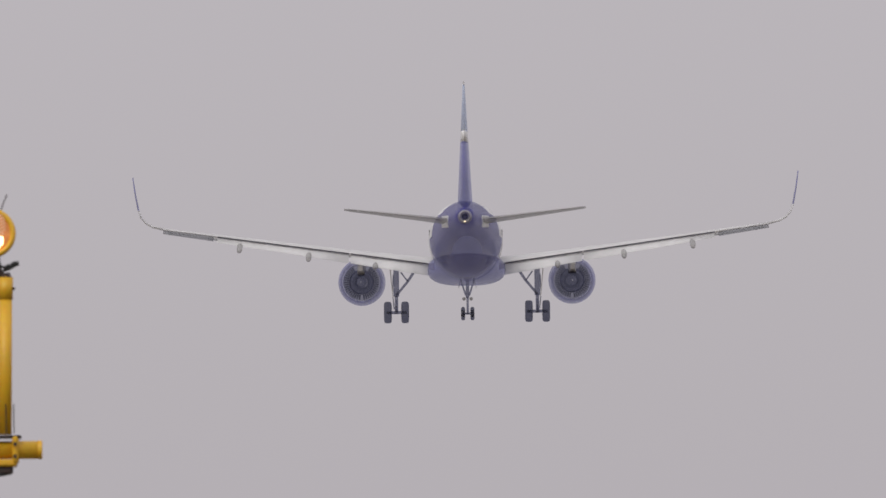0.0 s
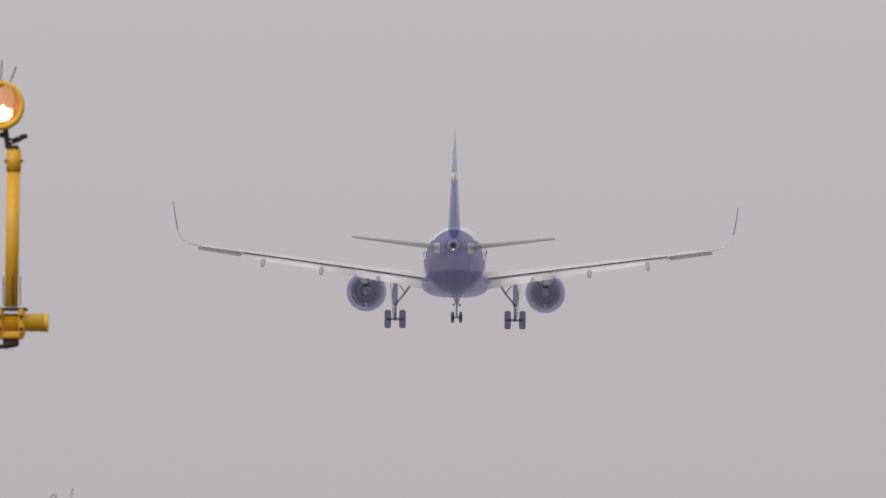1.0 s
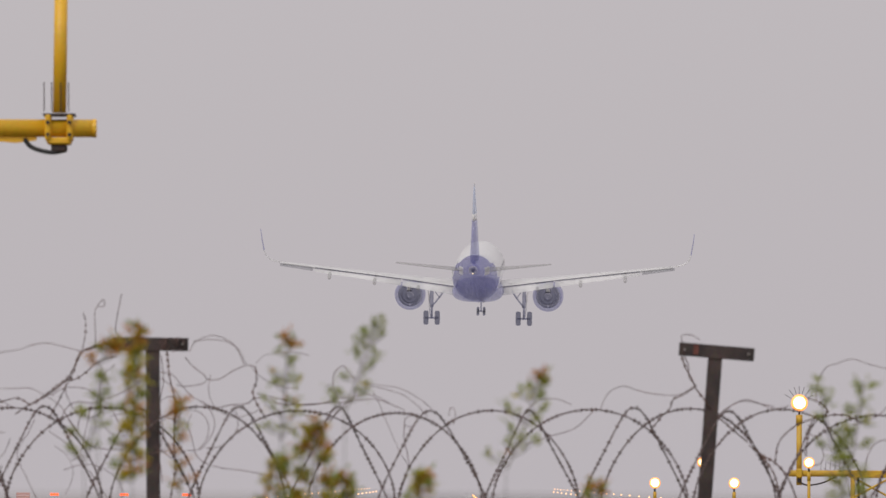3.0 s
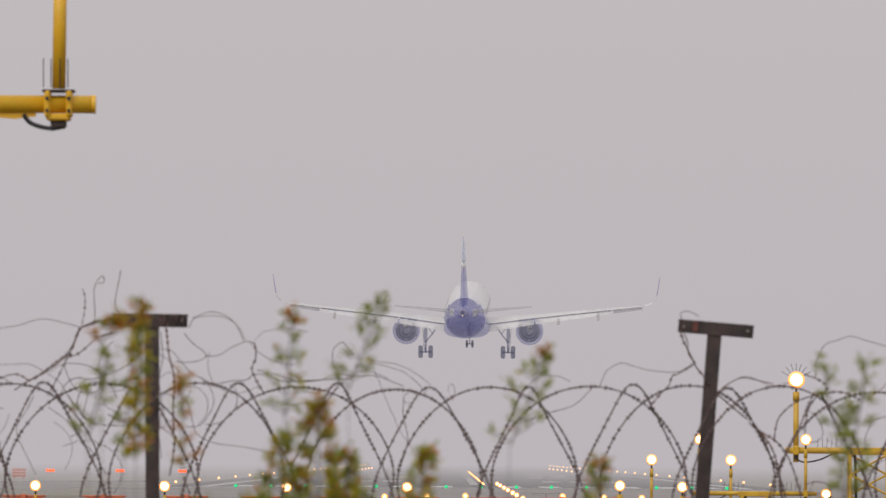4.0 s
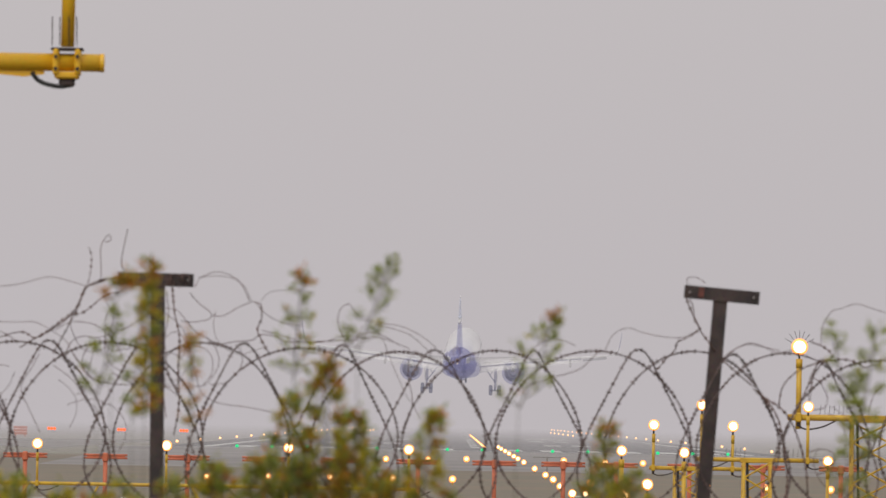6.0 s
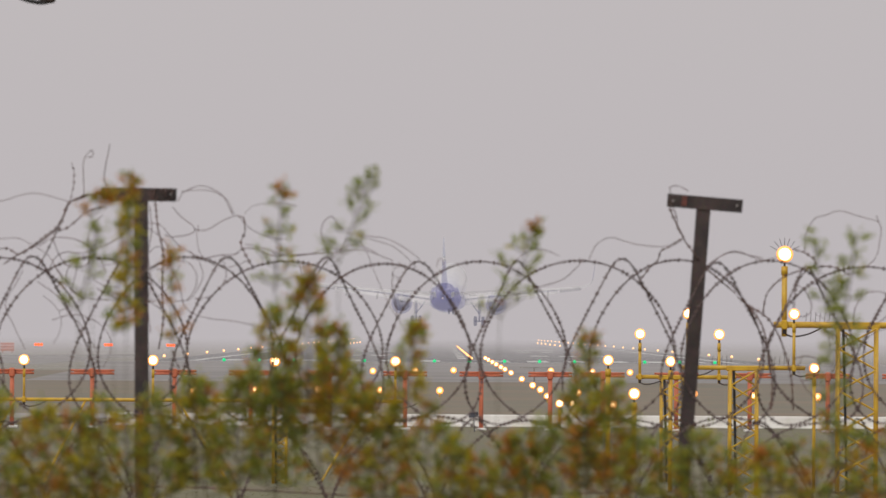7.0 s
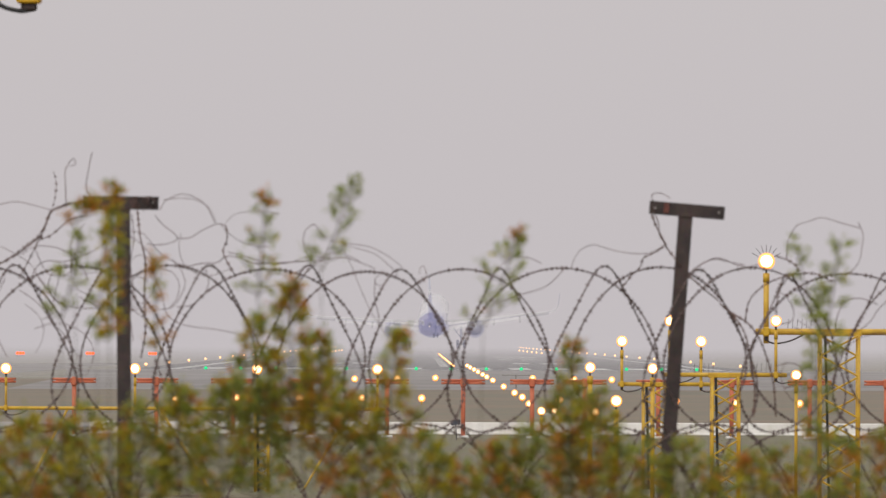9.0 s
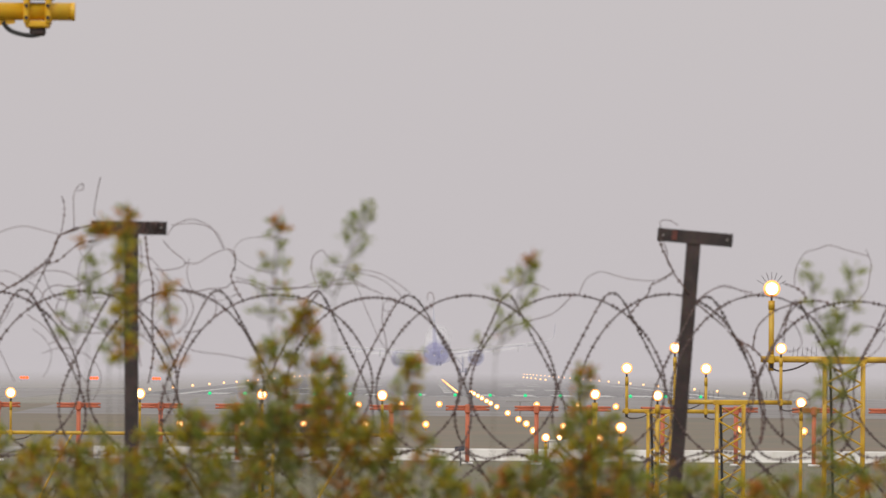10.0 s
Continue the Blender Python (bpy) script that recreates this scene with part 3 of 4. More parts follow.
def smooth_line(pts, steps=8):
    """A curve through points."""
    p = [Vector(q) for q in pts]
    p = [p[0] * 2 - p[1]] + p + [p[-1] * 2 - p[-2]]
    out = []
    for i in range(1, len(p) - 2):
        for k in range(steps):
            t = k / steps
            a, b, c, d = p[i - 1:i + 3]
            out.append(0.5 * ((2 * b) + (c - a) * t + (2 * a - 5 * b + 4 * c - d) * t * t + (3 * b - a - 3 * c + d) * t ** 3))
    return out + [p[-2]]


def add_barbs(bm, line, every, size, rng):
    """Little blades along a strand."""
    run = 0.0
    for a, b in zip(line, line[1:]):
        seg = (b - a).length
        run += seg
        if run < every:
            continue
        run = 0.0
        d = (b - a).normalized()
        n = d.cross(Vector((rng.uniform(-1, 1), rng.uniform(-1, 1), rng.uniform(-1, 1)))).normalized()
        q = d.cross(n)
        for s in (-1, 1):
            v = [bm.verts.new(a + o) for o in (d * size * 0.6 + q * 0.004, -d * size * 0.6 + q * 0.004, n * s * size + d * size * 0.5, n * s * size - d * size * 0.5, -q * 0.006)]
            for f in ((0, 1, 3, 2), (0, 2, 4), (2, 3, 4), (3, 1, 4), (1, 0, 4)):
                bm.faces.new([v[i] for i in f])


def razor_coil(top_x, pitch, radius, top_z, seed, label):
    """A concertina coil: neighbouring turns are clipped together, so wide and narrow arches take turns along it."""
    rng = random.Random(seed)
    coil = thing("razor_wire_coil", label, "razor wire", "coils of razor wire on the fence", (0, FENCE_Y, 0))
    line = []
    half = int(3.6 / pitch / 2) * 2
    wob = [(rng.uniform(-0.02, 0.02), rng.uniform(-0.04, 0.04), rng.uniform(-0.02, 0.02)) for _ in range(2 * half + 3)]
    for i in range(2 * half * 220):
        f = i / 220
        k = int(f)
        u = f - k
        u = u * u * (3 - 2 * u)
        w = [wob[k][j] * (1 - u) + wob[k + 1][j] * u for j in range(3)]
        a = f * math.tau
        x = top_x + (f - half) * pitch + 0.035 * math.exp(-((f - half - 3.5) / 2.2) ** 2) + (0.312 + w[1]) * math.sin(a) + 0.084 * (math.sin(a / 2) + math.sin(1.5 * a)) + (0.027 * math.sin(3 * a) - 0.081 * math.sin(2 * a)) * (0.5 + 0.5 * math.cos(a)) - 0.027 * (1 - math.cos(a / 2)) + w[0]
        r = radius + w[2]
        line.append(Vector((x, 0.05 * math.sin(a * 0.5 + seed) + r * math.sin(a) * 0.42, top_z - radius + r * math.cos(a))))
    part("wire", add_tube(bmesh.new(), line, 0.0040, 5), M_wire, coil)
    bm = bmesh.new()
    add_barbs(bm, line, 0.024, 0.0108, rng)
    tagged(part("barbs", bm, M_wire, coil, "small sharp blades along the wire"), kind="stuff")
    return coil


razor_coil(0.218, 0.2555, 0.43, 2.972, 3, "weathered razor wire coil along the fence top")
razor_coil(0.491, 0.2555, 0.43, 2.145, 5, "weathered razor wire coil lower on the fence")


def loose_wire(pts, r=0.003, barbed=False, seed=0):
    rng = random.Random(seed)
    w = thing("loose_wire", "thin loose rusty barbed wire tangled on the fence" if barbed else "thin loose rusty wire tangled on the fence", "wire", "loose fence wires", (0, FENCE_Y - 0.06, 0))
    line = smooth_line([(x, rng.uniform(-0.04, 0.04), z) for x, z in pts], 9)
    part("strand", add_tube(bmesh.new(), line, r * 0.85, 5), M_wire_rusty, w)
    if barbed:
        bm = bmesh.new()
        add_barbs(bm, line, 0.035, 0.007 + r * 0.6, rng)
        tagged(part("barbs", bm, M_wire_rusty, w), kind="stuff")


loose_wire([(-2.303, 2.944), (-2.213, 3.001), (-2.123, 3.049), (-2.033, 3.123), (-1.988, 3.198), (-1.958, 3.267), (-1.883, 3.303), (-1.763, 3.339)], 0.0042, True, 0)
loose_wire([(-2.123, 2.914), (-2.078, 3.004), (-2.033, 3.094), (-1.997, 3.159), (-1.973, 3.228), (-1.943, 3.279), (-1.853, 3.321)], 0.0032, True, 1)
loose_wire([(-2.483, 2.974), (-2.303, 3.028), (-2.213, 2.998), (-2.117, 3.064), (-2.048, 3.118), (-1.967, 3.138), (-1.853, 3.228), (-1.763, 3.249)], 0.0034, True, 2)
loose_wire([(-2.483, 3.258), (-2.303, 3.282), (-2.213, 3.309), (-2.138, 3.321), (-2.048, 3.303), (-1.943, 3.279), (-1.853, 3.303)], 0.0022, False, 3)
loose_wire([(-1.949, 3.273), (-1.931, 3.363), (-1.931, 3.438), (-1.943, 3.483)], 0.0022, True, 4)
loose_wire([(-1.877, 3.297), (-1.880, 3.393), (-1.883, 3.483), (-1.865, 3.527), (-1.838, 3.551), (-1.832, 3.521), (-1.856, 3.510)], 0.0026, False, 5)
loose_wire([(-1.745, 3.351), (-1.772, 3.393), (-1.763, 3.468), (-1.751, 3.527), (-1.739, 3.581)], 0.0026, False, 6)
loose_wire([(-2.423, 3.079), (-2.303, 3.079), (-2.228, 3.082), (-2.153, 3.049), (-2.063, 2.989), (-2.018, 2.914), (-1.973, 2.854)], 0.0020, False, 7)
loose_wire([(-1.404, 3.249), (-1.359, 3.198), (-1.299, 3.153), (-1.290, 3.123), (-1.329, 3.103), (-1.404, 3.094), (-1.449, 3.103)], 0.0026, False, 8)
loose_wire([(-1.380, 3.279), (-1.350, 3.327), (-1.269, 3.363), (-1.194, 3.348), (-1.134, 3.303), (-1.089, 3.213)], 0.0022, False, 9)
loose_wire([(-1.362, 3.333), (-1.269, 3.342), (-1.188, 3.333), (-1.119, 3.291), (-1.080, 3.213)], 0.0020, False, 10)
loose_wire([(-1.290, 3.132), (-1.224, 3.132), (-1.149, 3.177), (-1.074, 3.207), (-1.029, 3.198)], 0.0026, False, 11)
loose_wire([(-1.029, 3.201), (-1.023, 3.123), (-1.044, 3.064), (-1.020, 3.004), (-0.985, 2.944)], 0.0038, True, 12)
loose_wire([(-1.029, 3.213), (-0.985, 3.258), (-0.910, 3.273), (-0.835, 3.279), (-0.745, 3.261)], 0.0016, False, 13)
loose_wire([(-0.590, 3.028), (-0.616, 3.094), (-0.611, 3.168), (-0.566, 3.207), (-0.536, 3.177), (-0.500, 3.138)], 0.0024, False, 14)
loose_wire([(-1.254, 2.974), (-1.164, 2.995), (-1.074, 3.004), (-1.029, 3.034), (-0.955, 3.028), (-0.865, 2.998), (-0.625, 3.010), (-0.506, 3.016)], 0.0030, False, 15)
loose_wire([(-1.020, 3.058), (-0.895, 3.028), (-0.805, 2.998), (-0.685, 3.004), (-0.590, 3.034), (-0.476, 3.025), (-0.386, 3.028), (-0.237, 2.974)], 0.0024, False, 16)
loose_wire([(-0.416, 3.100), (-0.326, 3.079), (-0.237, 3.049), (-0.162, 2.989), (-0.117, 2.938)], 0.0020, False, 17)
loose_wire([(-0.476, 3.118), (-0.386, 3.106), (-0.266, 3.088), (-0.162, 3.034), (-0.093, 2.980)], 0.0020, False, 18)
loose_wire([(-0.237, 2.914), (-0.240, 2.824), (-0.216, 2.705), (-0.231, 2.615), (-0.266, 2.525)], 0.0026, False, 19)
loose_wire([(-0.192, 2.953), (-0.231, 2.929), (-0.237, 2.899), (-0.207, 2.884), (-0.171, 2.914), (-0.183, 2.950), (-0.213, 2.962)], 0.0020, False, 20)
loose_wire([(-0.003, 2.944), (0.003, 2.980), (0.024, 2.983), (0.033, 2.944), (0.021, 2.899)], 0.0020, False, 21)
loose_wire([(-1.500, 3.279), (-1.482, 3.138), (-1.455, 3.010), (-1.461, 2.824), (-1.452, 2.645), (-1.476, 2.495)], 0.0044, True, 22)
loose_wire([(-1.530, 3.258), (-1.518, 3.123), (-1.536, 3.004), (-1.518, 2.854), (-1.536, 2.735), (-1.518, 2.585)], 0.0026, False, 23)
loose_wire([(-1.536, 3.168), (-1.476, 3.159), (-1.434, 3.118), (-1.374, 3.049), (-1.299, 3.004), (-1.224, 2.974)], 0.0022, False, 24)
loose_wire([(-1.536, 3.004), (-1.494, 3.040), (-1.449, 3.028), (-1.428, 2.974), (-1.464, 2.920), (-1.518, 2.938)], 0.0020, False, 25)
loose_wire([(-2.018, 2.920), (-1.979, 2.869), (-1.937, 2.809), (-1.853, 2.765), (-1.703, 2.759), (-1.649, 2.794)], 0.0024, False, 26)
loose_wire([(-2.069, 2.878), (-2.033, 2.974), (-1.973, 3.010), (-1.883, 3.004), (-1.778, 3.040), (-1.703, 3.079), (-1.637, 3.123)], 0.0026, False, 27)
loose_wire([(-1.901, 2.989), (-1.913, 2.914), (-1.943, 2.794), (-1.958, 2.720), (-2.003, 2.699)], 0.0020, False, 28)
loose_wire([(-1.404, 2.914), (-1.368, 2.839), (-1.344, 2.735), (-1.284, 2.684), (-1.194, 2.660), (-1.104, 2.651), (-0.985, 2.630), (-0.880, 2.606)], 0.0022, False, 29)
loose_wire([(-2.123, 2.854), (-2.018, 2.779), (-1.943, 2.675), (-1.883, 2.615), (-1.808, 2.495)], 0.0022, False, 30)
loose_wire([(-1.853, 3.213), (-1.808, 3.094), (-1.853, 2.974), (-1.808, 2.854), (-1.688, 2.824)], 0.0018, False, 31)
loose_wire([(0.799, 2.980), (0.840, 3.064), (0.915, 3.103), (0.990, 3.085), (1.080, 3.064), (1.200, 3.058), (1.275, 3.088)], 0.0022, False, 32)
loose_wire([(0.407, 2.794), (0.541, 2.839), (0.661, 2.878), (0.736, 2.944), (0.775, 2.989)], 0.0026, False, 33)
loose_wire([(0.646, 3.004), (0.571, 3.034), (0.481, 3.028), (0.407, 2.974)], 0.0020, False, 34)
loose_wire([(1.224, 3.279), (1.248, 3.213), (1.287, 3.138), (1.307, 3.094), (1.355, 3.028), (1.400, 2.968), (1.475, 2.899), (1.583, 2.809)], 0.0046, True, 35)
loose_wire([(1.236, 3.285), (1.266, 3.219), (1.272, 3.153), (1.310, 3.106)], 0.0034, False, 36)
loose_wire([(1.304, 3.106), (1.245, 3.064), (1.185, 3.034), (1.170, 2.989), (1.125, 2.944), (1.065, 2.869)], 0.0036, True, 37)
loose_wire([(1.236, 3.333), (1.230, 3.372), (1.278, 3.378), (1.325, 3.351)], 0.0024, False, 38)
loose_wire([(1.424, 2.953), (1.484, 2.998), (1.559, 3.028), (1.649, 3.013), (1.724, 2.998)], 0.0028, False, 39)
loose_wire([(1.463, 2.974), (1.514, 3.016), (1.589, 3.034), (1.709, 2.989), (1.805, 3.004)], 0.0022, False, 40)
loose_wire([(1.943, 3.028), (1.949, 3.123), (1.994, 3.207), (2.054, 3.228), (2.129, 3.252), (2.219, 3.228), (2.339, 3.195)], 0.0022, False, 41)
loose_wire([(1.724, 2.690), (1.745, 2.809), (1.814, 2.884), (1.889, 2.923), (2.009, 2.953), (2.099, 2.953), (2.189, 2.914)], 0.0040, True, 42)
loose_wire([(1.883, 3.049), (1.964, 3.019), (2.003, 2.974), (1.949, 2.929), (1.904, 2.854), (1.889, 2.735)], 0.0036, True, 43)
loose_wire([(1.889, 2.869), (1.949, 2.824), (1.985, 2.750), (1.964, 2.699), (1.904, 2.687)], 0.0026, False, 44)
loose_wire([(1.589, 2.794), (1.664, 2.729), (1.724, 2.630), (1.754, 2.495), (1.775, 2.346), (1.769, 2.196)], 0.0048, True, 45)
loose_wire([(1.643, 2.750), (1.739, 2.690), (1.805, 2.600), (1.850, 2.480), (1.877, 2.361), (1.889, 2.196)], 0.0048, True, 46)
loose_wire([(1.889, 2.465), (1.964, 2.480), (2.024, 2.450), (2.009, 2.376), (1.934, 2.346)], 0.0030, False, 47)
loose_wire([(2.204, 2.645), (2.213, 2.735), (2.264, 2.809), (2.339, 2.824), (2.429, 2.794)], 0.0026, False, 48)
loose_wire([(-2.183, 2.495), (-2.243, 2.615), (-2.288, 2.735), (-2.228, 2.854), (-2.198, 2.914)], 0.0022, False, 49)
loose_wire([(-1.404, 2.495), (-1.344, 2.346), (-1.269, 2.256), (-1.224, 2.136)], 0.0026, True, 50)
loose_wire([(0.691, 2.450), (0.781, 2.346), (0.870, 2.226), (1.020, 2.136)], 0.0026, True, 51)
wind = random.Random(9)
for k in range(6):      # wire wound round the cross arm of the post
    x, d = -1.535 + k * 0.021 + wind.uniform(-0.008, 0.008), wind.uniform(-0.012, 0.012)
    loose_wire([(x, 3.285 + d), (x + 0.012, 3.30), (x - 0.006, 3.335), (x + 0.02, 3.350), (x + 0.03 + d, 3.32), (x + 0.02, 3.288 - d)], 0.0024, False, 80 + k)


def curled_wires(x0, x1, z0, z1, count, seed):
    """Thin loose wires that curl over one another."""
    rng = random.Random(seed)
    for k in range(count):
        x, z, a = rng.uniform(x0, x1), rng.uniform(z0, z1), rng.uniform(0, math.tau)
        bend, pts = rng.uniform(-0.55, 0.55), []
        for _ in range(rng.randint(5, 8)):
            pts.append((x, z))
            a += bend + rng.uniform(-0.25, 0.25)
            x, z = x + 0.075 * math.cos(a), z + 0.075 * math.sin(a)
        loose_wire(pts, rng.uniform(0.0016, 0.0026), False, seed + k)


curled_wires(-2.4, -1.65, 2.55, 3.15, 13, 200)
curled_wires(-1.5, -1.2, 2.6, 3.15, 6, 230)
curled_wires(-1.15, -0.25, 2.9, 3.1, 7, 250)
curled_wires(1.75, 2.35, 2.45, 2.95, 6, 270)
loose_wire([(-3.7, 1.75), (-1.55, 1.77), (-0.1, 1.72), (1.3, 1.76), (3.7, 1.75)], 0.0045, True, 70)


# ---- approach lights ----
def lamp_head(parent, at, radius, lens, detail=False):
    """A round lamp that faces the approach (towards -y), tilted up a little."""
    m = Matrix.Translation(at) @ Matrix.Rotation(radians(-4), 4, "X")
    far = M_yellow if detail else M_yellow_hazed
    body = part("housing", add_turned(bmesh.new(), [(-0.02, radius * 0.78), (-0.035, radius * 0.80), (-0.045, radius * 0.9), (-0.035, radius), (0.0, radius), (0.03, radius * 0.96),
                (0.12 * radius / 0.14, radius * 0.72), (0.2 * radius / 0.14, radius * 0.3), (0.21 * radius / 0.14, 0.001)], 30 if detail else 18, m), far, parent, "yellow round lamp housing", True)
    if detail:
        part("lens", add_turned(bmesh.new(), [(-0.012, radius * 0.80), (-0.022, radius * 0.5), (-0.026, 0.001)], 24, m), lens, body, "lit warm lamp glass", True)
    else:
        # ring across the rim glows in place of a halo round the lamp
        part("halo_ring", add_turned(bmesh.new(), [(-0.03, radius * 1.0), (-0.052, radius * 0.95), (-0.05, radius * 0.70)], 18, m), M_lamp_halo, body, "orange glowing ring put in as the lamp's halo", True)
        part("lens", add_turned(bmesh.new(), [(-0.05, radius * 0.71), (-0.058, radius * 0.4), (-0.062, 0.001)], 16, m), lens, body, "lit warm lamp glass", True)
    return body


def approach_light(x, y, z_foot, z_lamp, radius=0.135, post=0.03, lens=None, label="lit approach lamp on a thin yellow post", collar=True):
    t = thing("approach_light", label, "approach light", "approach lights before the runway", (x, y, z_foot))
    h = z_lamp - z_foot
    top = h - radius - 0.06
    part("post", tube([(0, 0, 0), (0, 0, top)], post, 10), M_yellow_hazed, t, "", True)
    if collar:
        part("collar", tube([(0, 0, top - 0.14), (0, 0, top + 0.005)], post * 1.2, 10), M_yellow_hazed, t, "", True)
    part("bracket", add_box(bmesh.new(), (0, 0.01, top + 0.04), (0.03, 0.04, 0.12), 0.005), M_black, t, "dark lamp bracket")
    lamp_head(t, (0, -0.02, h), radius, lens or M_lamp_on)
    return t


def near_mast():
    """The tall mast close to the fence: a lamp on a pole, clamped to a long horizontal bar."""
    y, px, bz = 42.0, -2.241, 4.607
    t = thing("approach_light_mast", "lit lamp on a yellow pole clamped to a yellow bar", "approach light", "approach lights before the runway", (px, y, 0))
    bar = part("bar", tube([(-3.4, 0, bz), (0.205, 0, bz)], 0.051, 18), M_yellow, t, "thick yellow horizontal pipe", True)
    part("end_cap", tube([(0.19, 0, bz), (0.212, 0, bz)], 0.053, 18), M_yellow, bar)
    part("pipe_seam", tube([(-0.52, 0, bz), (-0.50, 0, bz)], 0.054, 18), M_yellow, bar)
    bm = add_loft(bmesh.new(), [[(x, dy, z0) for dy, z0 in ((-0.01, bz - 0.04), (0.01, bz - 0.04), (0.01, zb), (-0.01, zb))] for x, zb in ((-0.62, bz - 0.055), (-0.25, bz - 0.085), (-0.13, bz - 0.07))])
    part("gusset", bm, M_yellow, bar, "thin yellow stiffening plate")
    for k in (-0.062, 0.062):
        bm = bmesh.new()
        add_box(bm, (k, -0.01, bz), (0.034, 0.15, 0.155), 0.012)
        cl = part("clamp", bm, M_yellow, t, "yellow pipe clamp")
        part("bolt", add_tube(bmesh.new(), [(k, -0.1, bz + 0.03), (k, -0.08, bz + 0.03)], 0.012, 6), M_rust, cl)
        part("bolt", add_tube(bmesh.new(), [(k, -0.1, bz - 0.04), (k, -0.08, bz - 0.04)], 0.012, 6), M_rust, cl)
    part("plate", add_box(bmesh.new(), (0, 0, bz + 0.075), (0.185, 0.15, 0.014), 0.003), M_rust, t, "dark rusty base plate")
    part("saddle", add_box(bmesh.new(), (0, 0, bz - 0.075), (0.14, 0.14, 0.04), 0.01), M_yellow, t)
    part("lower_nut", add_box(bmesh.new(), (0.0, 0, bz - 0.11), (0.09, 0.09, 0.06), 0.012), M_rust, t, "dark rusty nut block")
    pole = part("pole", tube([(0, 0, bz + 0.09), (0.006, 0, bz + 0.87)], 0.0385, 20), M_yellow, t, "slim yellow pole", True)
    part("pole_sleeve", tube([(0.006, 0, bz + 0.865), (0.008, 0, bz + 0.99)], 0.0425, 20), M_yellow, pole, "", True)
    for k in (-1, 1):
        part("sleeve_screw", tube([(k * 0.04 + 0.007, -0.01, bz + 0.925), (k * 0.054 + 0.007, -0.01, bz + 0.925)], 0.008, 6), M_rust, pole)
    part("pole_cap", tube([(0.008, 0, bz + 0.985), (0.006, 0, bz + 1.015)], 0.030, 14, radii=[0.036, 0.026]), M_rust, pole, "rusty pole cap")
    bm = bmesh.new()
    add_box(bm, (-0.035, 0.0, bz + 1.06), (0.030, 0.05, 0.13), 0.008, Matrix.Rotation(radians(-8), 4, "Y"))
    add_box(bm, (-0.062, 0.0, bz + 1.075), (0.03, 0.03, 0.03), 0.006)
    add_box(bm, (-0.02, 0.0, bz + 1.02), (0.035, 0.05, 0.03), 0.006)
    part("bracket", bm, M_rust, pole, "rusty lamp bracket")
    part("clamp_lever", add_tube(bmesh.new(), [(0.0, -0.03, bz + 1.03), (0.03, -0.035, bz + 1.04), (0.055, -0.035, bz + 1.062), (0.085, -0.035, bz + 1.07)], 0.012, 8, radii=[0.01, 0.012, 0.018, 0.013]), M_black, pole, "dark cable plug")
    part("lamp_cable", add_tube(bmesh.new(), smooth_line([(-0.03, -0.03, bz + 1.06), (0.0, -0.05, bz + 1.045), (0.03, -0.04, bz + 1.06)], 5), 0.008, 6), M_black, pole)
    lz = bz + 1.240
    head = lamp_head(t, (-0.075, -0.02, lz), 0.143, M_lens_dim, True)
    # hot part of the reflector behind the lower half of the glass
    bm = bmesh.new()
    ctr = Vector((-0.062, -0.075, lz - 0.035))
    rim = [(-0.062, -0.035), (-0.045, 0.0), (-0.012, 0.022), (0.01, 0.040), (0.03, 0.018), (0.062, 0.012), (0.058, -0.030), (0.03, -0.055), (-0.02, -0.062)]
    vs = [bm.verts.new(ctr + Vector((x, 0.002, z))) for x, z in rim]
    c0 = bm.verts.new(ctr + Vector((0, -0.006, 0)))
    for a, b in zip(vs, vs[1:] + vs[:1]):
        bm.faces.new((a, b, c0))
    part("hot_reflector", bm, M_hot_glow, head, "white-hot part of the lamp")
    for k in range(9):
        zz = lz + 0.088 - k * 0.019
        hw = math.sqrt(max(0.0, 0.108 ** 2 - (zz - lz) ** 2)) * 0.92
        part("lens_rib", tube([(-0.075 - hw * 0.86, -0.052, zz - hw * 0.5), (-0.075 + hw * 0.86, -0.052, zz + hw * 0.5)], 0.0045, 5), M_lens_rib, head, "", True)
    for a, r0, ln in ((-16, 0.14, 0.105), (2, 0.14, 0.125), (22, 0.14, 0.105), (-76, 0.14, 0.10), (-96, 0.14, 0.05)):
        d = Vector((math.sin(radians(a)), 0, math.cos(radians(a))))
        c = Vector((-0.075, 0.0, lz))
        part("bird_spike", tube([c + d * r0, c + d * (r0 + ln)], 0.0035, 5), M_rust, head)
    for dx in (-0.085, -0.042, 0.010, 0.055):
        part("bird_spike", tube([(dx, -0.05, bz + 0.095), (dx - 0.002, -0.05, bz + 0.26)], 0.0032, 5), M_rust, t)
    part("cable", add_tube(bmesh.new(), smooth_line([(-0.20, -0.02, bz - 0.06), (-0.17, -0.02, bz - 0.10), (-0.12, -0.03, bz - 0.125), (-0.04, -0.03, bz - 0.14), (0.02, -0.02, bz - 0.13)], 6), 0.013, 8), M_black, t, "drooping black cable")
    for dx in (-3.3, -2.7):
        leg = part("tower_leg", tube([(dx, 0, 0), (dx, 0, bz - 0.05)], 0.04, 10), M_yellow, t, "yellow tower leg", True)
    return t


